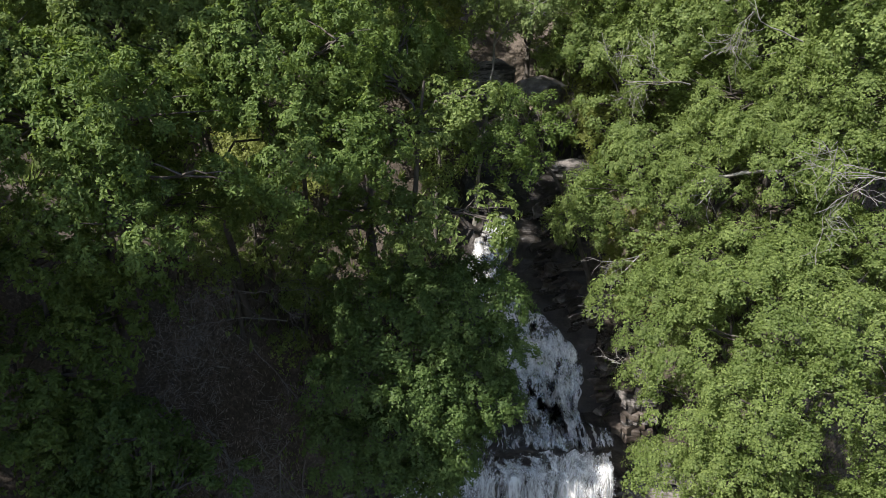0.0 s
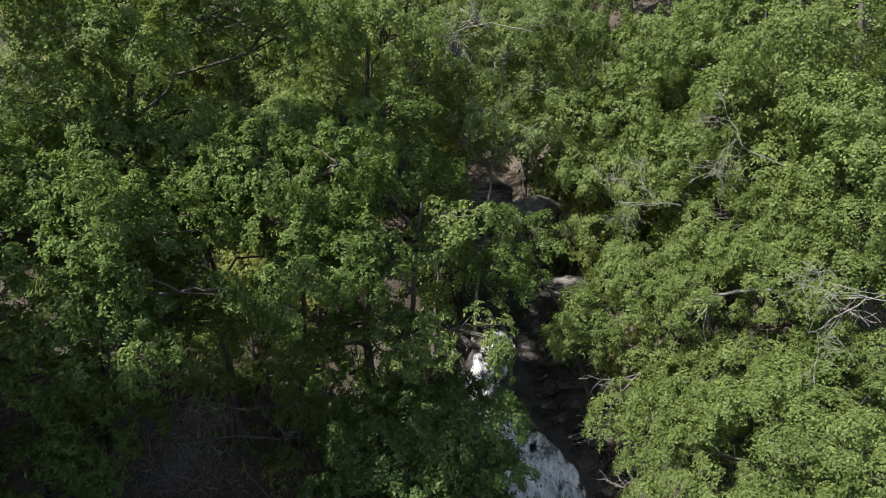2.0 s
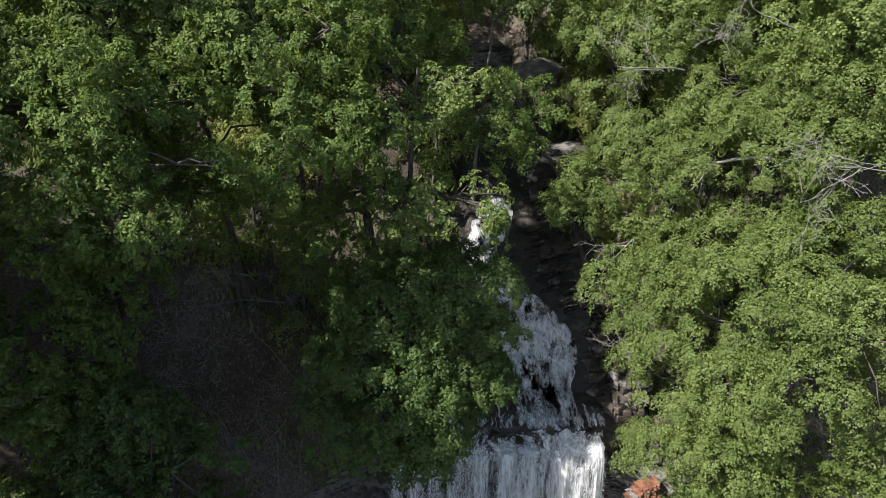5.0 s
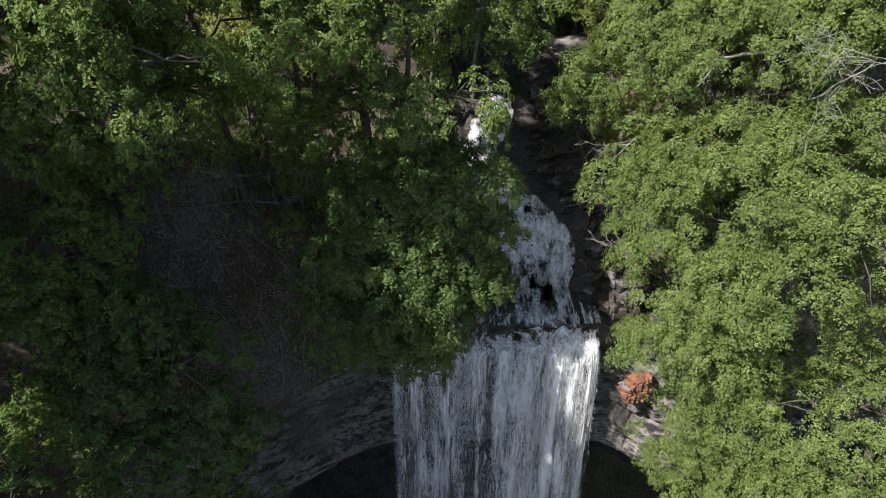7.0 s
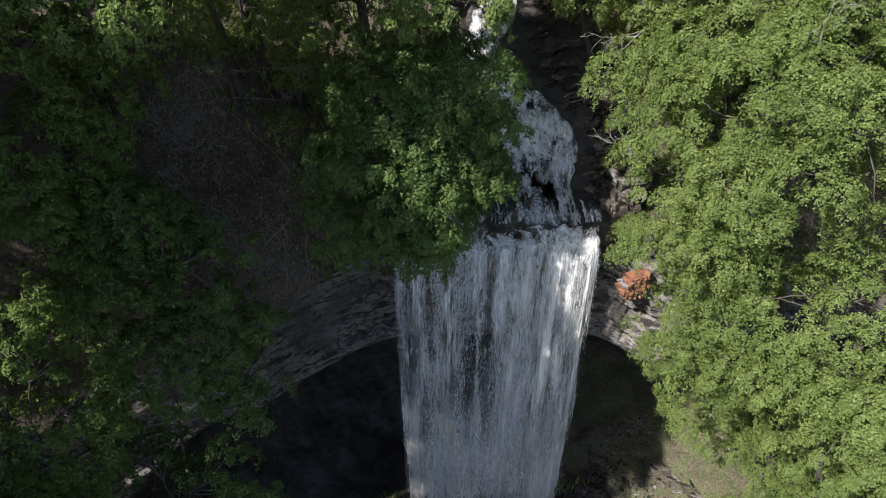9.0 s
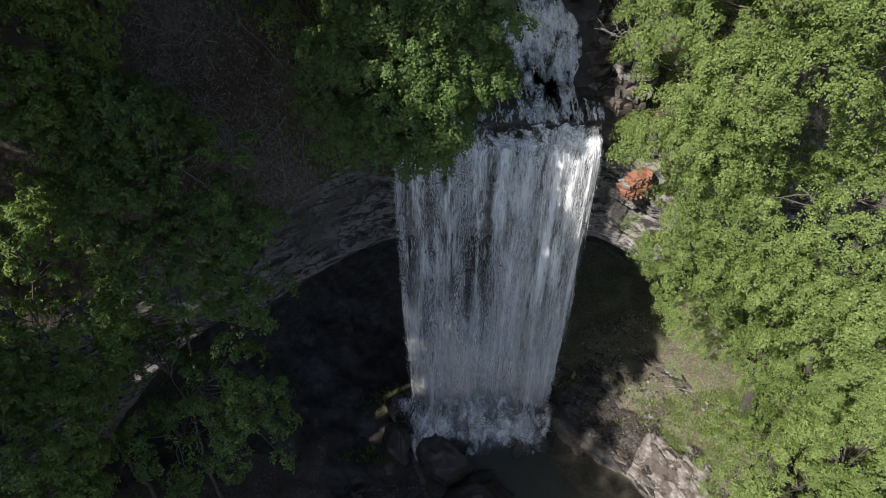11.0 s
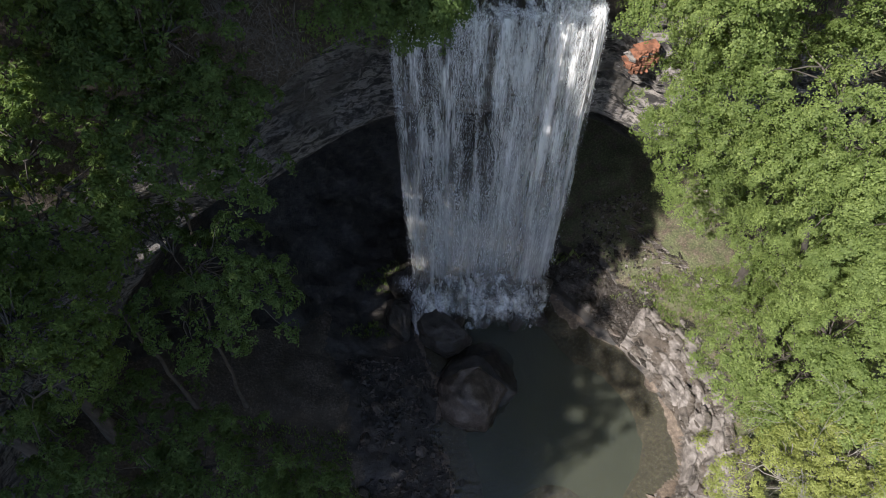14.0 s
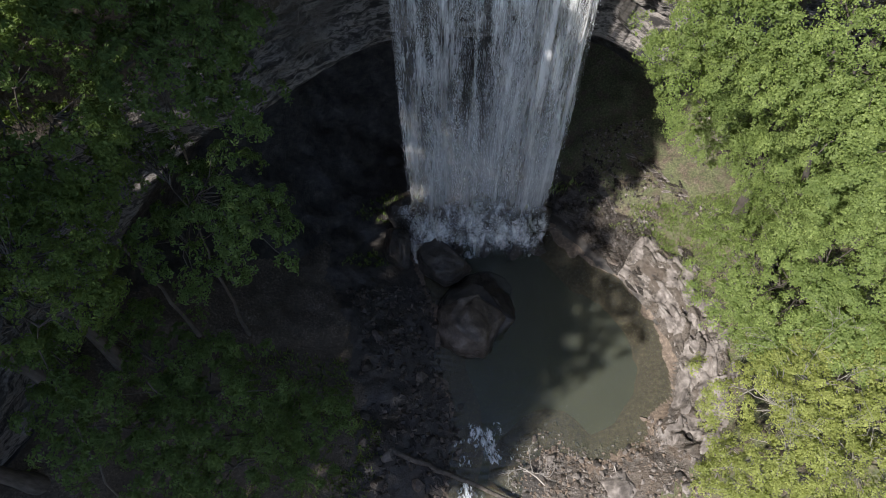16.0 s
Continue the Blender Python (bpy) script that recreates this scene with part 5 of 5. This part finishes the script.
for k, (p, way) in enumerate([((2.6, 20.4, 34.2), (-0.9, -0.1, 0.1)), ((6.6, 18.6, 29.4), (-0.8, -0.2, 0.2)), ((8.4, 16.6, 30.6), (-0.7, -0.2, 0.3))]):
    dead_wood("dead_branch", p, way, 1.9, 0.02, 50 + k, 4, "pale bare limb among the fresh leaves", "branch", PALEBARK, spread=0.6)
dead_wood("dead_branch", (8.6, 17.0, 27.4), (-1.0, 0.05, -0.05), 2.6, 0.06, 12, 3, "pale bare limb reaching out over the stream", "branch", spread=0.6, droop=0.05)
dead_wood("dead_branch", (6.0, 18.2, 24.9), (-0.9, 0.0, -0.25), 1.7, 0.03, 13, 3, "grey bare twigs under the limb", "branch", spread=0.7, droop=0.05)
dead_wood("dead_branch", (6.3, 16.0, 22.6), (-0.7, -0.2, -0.2), 1.2, 0.025, 14, 3, "grey bare twigs at the edge of the crown", "branch", spread=0.7, droop=0.04)
dead_wood("dead_branch", (-3.9, 14.6, 21.0), (-0.3, -0.2, -0.5), 1.8, 0.02, 15, 4, "dry grey branches hanging from the shaded bank", "branch", GREYWOOD, spread=0.75, droop=0.06)
dead_wood("dead_branch", (-5.2, 16.6, 22.6), (0.5, -0.4, -0.5), 2.0, 0.022, 16, 4, "dry grey branches lying on the brown bank", "branch", GREYWOOD, spread=0.6, droop=0.03)
dead_wood("dead_branch", (-6.6, 16.2, 20.2), (0.7, -0.3, -0.3), 1.9, 0.035, 17, 4, "dry grey branches lying on the brown bank", "branch", GREYWOOD, spread=0.6, droop=0.03)
for k, (p, way) in enumerate([((-4.9, 15.2, 20.6), (0.3, -0.3, -0.6)), ((-4.2, 14.6, 20.3), (0.1, -0.3, -0.6)), ((-3.6, 14.9, 20.2), (-0.2, -0.3, -0.5)), ((-5.5, 17.2, 24.0), (0.4, -0.3, 0.1)), ((-4.3, 17.0, 23.2), (-0.4, -0.3, 0.1)), ((-6.4, 15.4, 21.2), (0.3, -0.4, -0.1))]):
    dead_wood("dead_branch", p, way, 2.0, 0.022, 30 + k, 4, "tangle of dry grey twigs on the shaded bank", "branch", GREYWOOD, spread=0.55, droop=0.08)
dead_wood("dead_branch", (12.6, 6.0, 9.6), (-0.7, 0.1, 0.25), 2.4, 0.022, 18, 4, "bare pale twigs showing through the thin crown", "branch", PALEBARK, spread=0.6)
dead_wood("dead_branch", (12.9, 4.3, 9.2), (-0.6, 0.3, 0.25), 2.2, 0.022, 19, 4, "bare pale twigs showing through the thin crown", "branch", PALEBARK, spread=0.6)
dead_wood("driftwood", (4.5, 4.4, 0.35), (-0.6, 0.4, 0.05), 1.4, 0.05, 20, 3, "tangle of grey driftwood on the gravel", "driftwood", spread=0.8)
dead_wood("driftwood", (3.6, 5.0, 0.3), (0.6, -0.2, 0.08), 1.2, 0.04, 21, 3, "tangle of grey driftwood on the gravel", "driftwood", spread=0.8)
dead_wood("driftwood", (7.6, 5.2, 0.3), (0.35, -0.6, 0.15), 0.9, 0.035, 22, 2, "forked stick stranded at the water's edge", "driftwood", spread=0.7)
rs = np.random.default_rng(3)
v, f = tube(bent((-2.1, 5.85, 0.45), (3.1, 3.7, 0.4), rs, 0.0, 12, 0.02), np.linspace(0.13, 0.08, 12), 10)
log = new("log", array_mesh("log", v - np.array((0.5, 4.8, 0.4)), f, [BARK]))
log.location = (0.5, 4.8, 0.4)
tagged(log, "long weathered log lying across the outflow", "log")


# ---- low growth ----
def tufts(name, x, y, z, n_blade, height, mat, seed, label, category):
    """Tufts of blades or small leaves at the given places."""
    rs = np.random.default_rng(seed)
    k = len(x)
    p = np.repeat(xyz(x, y, z), n_blade, 0) + rs.normal(0, 1, (k * n_blade, 3)) * np.array([0.07, 0.07, 0.0])
    a = rs.random(len(p)) * 6.283
    h = height * rs.uniform(0.4, 1.2, len(p))
    lean = rs.uniform(0.2, 0.9, len(p))
    d = np.stack([np.cos(a) * lean, np.sin(a) * lean, np.ones(len(p))], -1) * h[:, None]
    s2 = np.stack([-np.sin(a), np.cos(a), 0 * a], -1) * (0.16 * h[:, None])
    v = np.stack([p + 0.3 * d + s2, p + d, p + 0.3 * d - s2, p], 1).reshape(-1, 3)
    b = np.arange(len(p))[:, None] * 4
    f = np.concatenate([b + np.array([[0, 1, 2]]), b + np.array([[0, 2, 3]])])
    return tagged(new(name, array_mesh(name, v, f, [mat], False)), label, category, kind="stuff")


def strewn(n, x0, x1, y0, y1, seed, ok, scale=0.6, cut=0.0):
    rs = np.random.default_rng(seed)
    x, y = rs.uniform(x0, x1, n), rs.uniform(y0, y1, n)
    keep = ok(x, y, pool_distance(x, y)) & (vnoise(xyz(x, y, 2.0) * scale) > cut)
    return x[keep], y[keep], land_z(x[keep], y[keep])


tufts("grass", *strewn(17000, 7, 18, 10, 26, 61, lambda x, y, d: (d > 2.0) & (y < 30), 0.8, -0.45), 7, 0.14, LEAF_FRESH, 62, "sparse sunlit grass and weeds on the stony bank", "grass")
tufts("fern", *strewn(4200, -14, -1.2, 14, 24, 63, lambda x, y, d: y > 15, 0.6, 0.25), 6, 0.17, LEAF_BROAD, 64, "ferns and seedlings on the shaded leaf-littered bank", "fern")
tufts("weed", *strewn(2500, -9, -2, 3, 15, 65, lambda x, y, d: (d > 3.0) & (y < 10), 0.6, 0.0), 6, 0.18, LEAF_BROAD, 66, "low green weeds on the dark gorge floor", "weeds")
tufts("undergrowth", *strewn(9000, -16, 16, 19, 34, 67, lambda x, y, d: (np.abs(x - 2.4) > 1.8) & ((x > 0) | (y > 19.8)), 0.5, -0.1), 6, 0.4, LEAF_GREY, 68, "green undergrowth below the trees on the hill", "undergrowth")
# wisps of dry twigs, then fallen leaves, on the brown bank
x, y, z = strewn(12000, -9, -1.8, 14.2, 22, 71, lambda x, y, d: land_z(x, y) > 13, 0.9, -0.1)
rs = np.random.default_rng(72)
way = rs.normal(0, 1, (len(x), 3)) * np.array([1, 1, 0.8])
way *= (rs.uniform(0.12, 0.42, len(x)) / np.linalg.norm(way, axis=1))[:, None]
c = xyz(x, y, z + 0.05) + np.abs(rs.normal(0, 0.12, (len(x), 3)))
thin = np.cross(way, np.array([0.3, -0.8, 0.5])) * 0.018
v = np.stack([c - way, c + thin, c + way, c - thin], 1).reshape(-1, 3)
tagged(new("twig", array_mesh("twig", v, np.arange(len(v)).reshape(-1, 4), [BARE], False)), "wisps of dry grey twigs over the brown bank", "twigs", kind="stuff")
x, y, z = strewn(9000, -9, -1.5, 14.5, 21, 69, lambda x, y, d: land_z(x, y) > 13, 0.7, -0.4)
rs = np.random.default_rng(70)
a, ln = rs.random(len(x)) * 6.283, rs.uniform(0.03, 0.09, len(x))
slope = (land_z(x, y + 0.1) - z) / 0.1
keep = np.abs(slope) < 2.5
x, y, z, a, ln, slope = (q[keep] for q in (x, y, z, a, ln, slope))
ln = ln / np.sqrt(1 + slope ** 2)
c, e = xyz(x, y, z + 0.03), np.stack([np.cos(a), np.sin(a), np.sin(a) * slope], -1) * ln[:, None]
wide = np.stack([-np.sin(a), np.cos(a), np.cos(a) * slope + rs.normal(0, 0.3, len(x))], -1) * 0.35 * ln[:, None]
v = np.stack([c + e, c + wide, c - e, c - wide], 1).reshape(-1, 3)
tagged(new("leaf_litter", array_mesh("leaf_litter", v, np.arange(len(v)).reshape(-1, 4), [DRY], False)), "dry brown fallen leaves on the shaded bank", "leaf litter", kind="stuff")


# ---- woods further up the hill ----
def wood_tree(seed, leaf, height):
    rs = np.random.default_rng(seed)
    blobs = []
    for k in range(9):
        a = rs.random() * 6.283
        h = rs.uniform(0.35, 1.0)
        rad = rs.uniform(0.5, 2.2) * (1.25 - 0.7 * h)
        blobs.append((rad * math.cos(a), rad * math.sin(a), height * h, rs.uniform(1.1, 1.7)))
    ob = new("tree")
    sprays = crown_clumps(blobs, 0.72, rs, -0.45)
    v, f = wood_of((0, 0, -0.4), blobs, sprays, 0.17, rs, 25)
    child("trunk", array_mesh("trunk", v, f, [BARK]), ob)
    v, f = leaf_cloud(sprays, 0.72, 0.155, 0.95, rs, True, 0.9)
    child("crown", array_mesh("crown", v, f, [leaf], False), ob)
    return tagged(ob, "slender woodland tree in spring leaf on the hillside", "tree", "trees on the hillside")


kinds = [wood_tree(51, LEAF_FRESH, 10), wood_tree(52, LEAF_FRESH, 12), wood_tree(53, LEAF_YELLOW, 11), wood_tree(54, LEAF_FRESH, 9)]
rs = np.random.default_rng(99)
spots = []


def scatter(n, x0, x1, y0, y1, gap, allowed):
    """Up to n free spots in a stretch of the plan."""
    got = 0
    for _ in range(3000):
        x, y = rs.uniform(x0, x1), rs.uniform(y0, y1)
        if allowed(x, y) and all((x - a) ** 2 + (y - b) ** 2 > gap ** 2 for a, b, _ in spots):
            spots.append((x, y, gap))
            got += 1
            if got == n:
                return


# the hill behind the fall, then the near flanks of the stream, then both sides of the gorge
scatter(32, -24, 30, 24, 44, 3.0, lambda x, y: abs(x) < 7 + 0.66 * y and (abs(x - 2.3) > 2.0 or y > 26.5))
scatter(42, -14, 16, 19.8, 28, 1.75, lambda x, y: abs(x - 2.4) > 1.9 + 0.1 * (28 - y))
scatter(8, -26, -15, -6, 19, 3.0, lambda x, y: True)
scatter(8, 17, 28, 0, 20, 3.4, lambda x, y: True)
for i, (x, y, gap) in enumerate(spots):
    src = kinds[i % 4]
    size = rs.uniform(0.85, 1.2) if gap > 2.5 else rs.uniform(0.36, 0.66)
    size *= 0.6 if x < -14 and y < 20 else 1
    at = pose(x, y, float(land_z(x, y)), 0, 0, rs.uniform(0, 360)) @ Matrix.Scale(size, 4)
    if i < 4:
        src.matrix_world = at
    else:
        copy_thing(src, at @ Matrix.Scale(1 / src.scale[0], 4))


def tall_tree(seed):
    rs = np.random.default_rng(seed)
    blobs = []
    for k in range(13):
        a = rs.random() * 6.283
        h = rs.uniform(0.74, 1.0)
        rad = rs.uniform(0.6, 2.6) * (1.4 - 0.8 * h)
        blobs.append((rad * math.cos(a), rad * math.sin(a), 25 * h, rs.uniform(1.3, 1.9)))
    ob = new("tree")
    sprays = crown_clumps(blobs, 1.0, rs, -0.6)
    v, f = wood_of((0, 0, -0.4), blobs, sprays, 0.3, rs, 20)
    child("trunk", array_mesh("trunk", v, f, [BARK]), ob)
    v, f = leaf_cloud(sprays, 1.0, 0.28, 1.2, rs, True)
    child("crown", array_mesh("crown", v, f, [LEAF_BROAD], False), ob)
    return tagged(ob, "tall tree added beside the gorge to block the sun", "tree", "tall trees of the gorge")


# unseen crowns added to keep the sun off the lip and the gorge
for k, (bx, by, blobs) in enumerate([
        (-20.4, -1.0, [(-20.6, -2.4, 26.1, 1.6), (-20.6, 0.3, 24.6, 1.6), (-19.8, -1.2, 26.4, 1.5), (-18.8, -3.5, 24.8, 1.5), (-21.8, -0.8, 25.2, 1.5), (-19.6, 2.2, 26.5, 1.4)]),
        (-20.0, 9.5, [(-20, 8.5, 38, 1.7), (-20.6, 9.6, 36.6, 1.5), (-19.4, 9.4, 36.2, 1.3)]),
        (-17.0, 11.5, [(-16.5, 11.5, 36, 1.7), (-17.4, 11.2, 34.8, 1.5), (-14.6, 13.2, 33.6, 1.3)]),
        (-16.8, 6.5, [(-16.5, 6.5, 38, 1.7), (-17.2, 6.2, 36.6, 1.5)]),
        (-12.6, 6.2, [(-10, 6, 33.0, 1.15), (-9.6, 5.0, 28.9, 1.1), (-10.6, 5.2, 30.6, 1.2), (-10.2, 5.0, 26.4, 1.2), (-10.4, 6.6, 39.0, 0.75), (-10.6, 7.3, 32.2, 1.3), (-11.9, 5.2, 30.1, 1.3), (-10.5, 5.5, 31.5, 1.15), (-12.3, 7.8, 28.9, 1.3), (-11.7, 8.6, 29.5, 1.2), (-13.2, 8.6, 28.5, 1.2), (-11.5, 7.0, 27.5, 1.2), (-12.2, 7.2, 31.5, 1.4)]),
        (-12.6, 12.6, [(-11.5, 12.5, 26, 1.5), (-12.3, 12.0, 27.2, 1.4)]),
        ]):
    tree((bx, by), blobs, "tall tree added to shade the gorge", LEAF_BROAD, 0.24, 0.55, 2.4, -0.8, seed=80 + k, thick=0.25, twigs=20)
# thinner added crowns that dapple the pool and shore with shade
for k, (bx, by, blobs) in enumerate([
        (-24.2, -10.4, [(-24.5, -10.1, 29.5, 1.6), (-25.2, -8.7, 29.5, 1.5), (-23.6, -12.0, 29.5, 1.5), (-25.5, -11.6, 29.5, 1.5), (-24.0, -9.4, 27.0, 1.6), (-25.2, -10.8, 27.0, 1.5)]),
        (-22.0, 7.0, [(-21.6, 6.7, 32.7, 1.5), (-22.3, 7.2, 31.4, 1.3)]),
        (-21.6, -1.6, [(-21.0, -1.0, 23.1, 1.6), (-21.8, -1.8, 24.4, 1.4)]),
        (-14.4, -4.2, [(-13.9, -2.7, 29.5, 1.1), (-15.2, -4.3, 29.5, 1.3), (-12.9, -3.9, 29.5, 1.0), (-12.4, -4.9, 29.5, 0.9), (-14.8, -6.1, 29.5, 1.0)]),
        (-16.8, -7.4, [(-16.1, -7.1, 29.5, 1.0), (-17.1, -8.2, 29.5, 0.9), (-16.6, -5.6, 29.8, 1.2)])]):
    tree((bx, by), blobs, "tall tree added to shade the gorge", LEAF_BROAD, 0.17, 0.5, 0.8, -0.7, seed=85 + k, thick=0.25, twigs=20)

# tall trees added out of view to cast shade into the gorge
tall = tall_tree(71)
for i, (x, y) in enumerate([(-12.8, 11.4), (-13.6, 3.5), (-14.6, 0.3), (-15.5, -2.5), (-17.0, -5.5), (-18.5, -9.0), (-14.8, 9.0), (-17.0, 2.0), (-18.5, -1.0), (-13.8, 12.0)]):
    at = pose(x, y, float(land_z(x, y)), 0, 0, 77.0 * i) @ Matrix.Scale((28.0 + 0.6 * (i % 3) - float(land_z(x, y))) / 25, 4)
    if i == 0:
        tall.matrix_world = at
    else:
        copy_thing(tall, at @ Matrix.Scale(1 / tall.scale[0], 4))
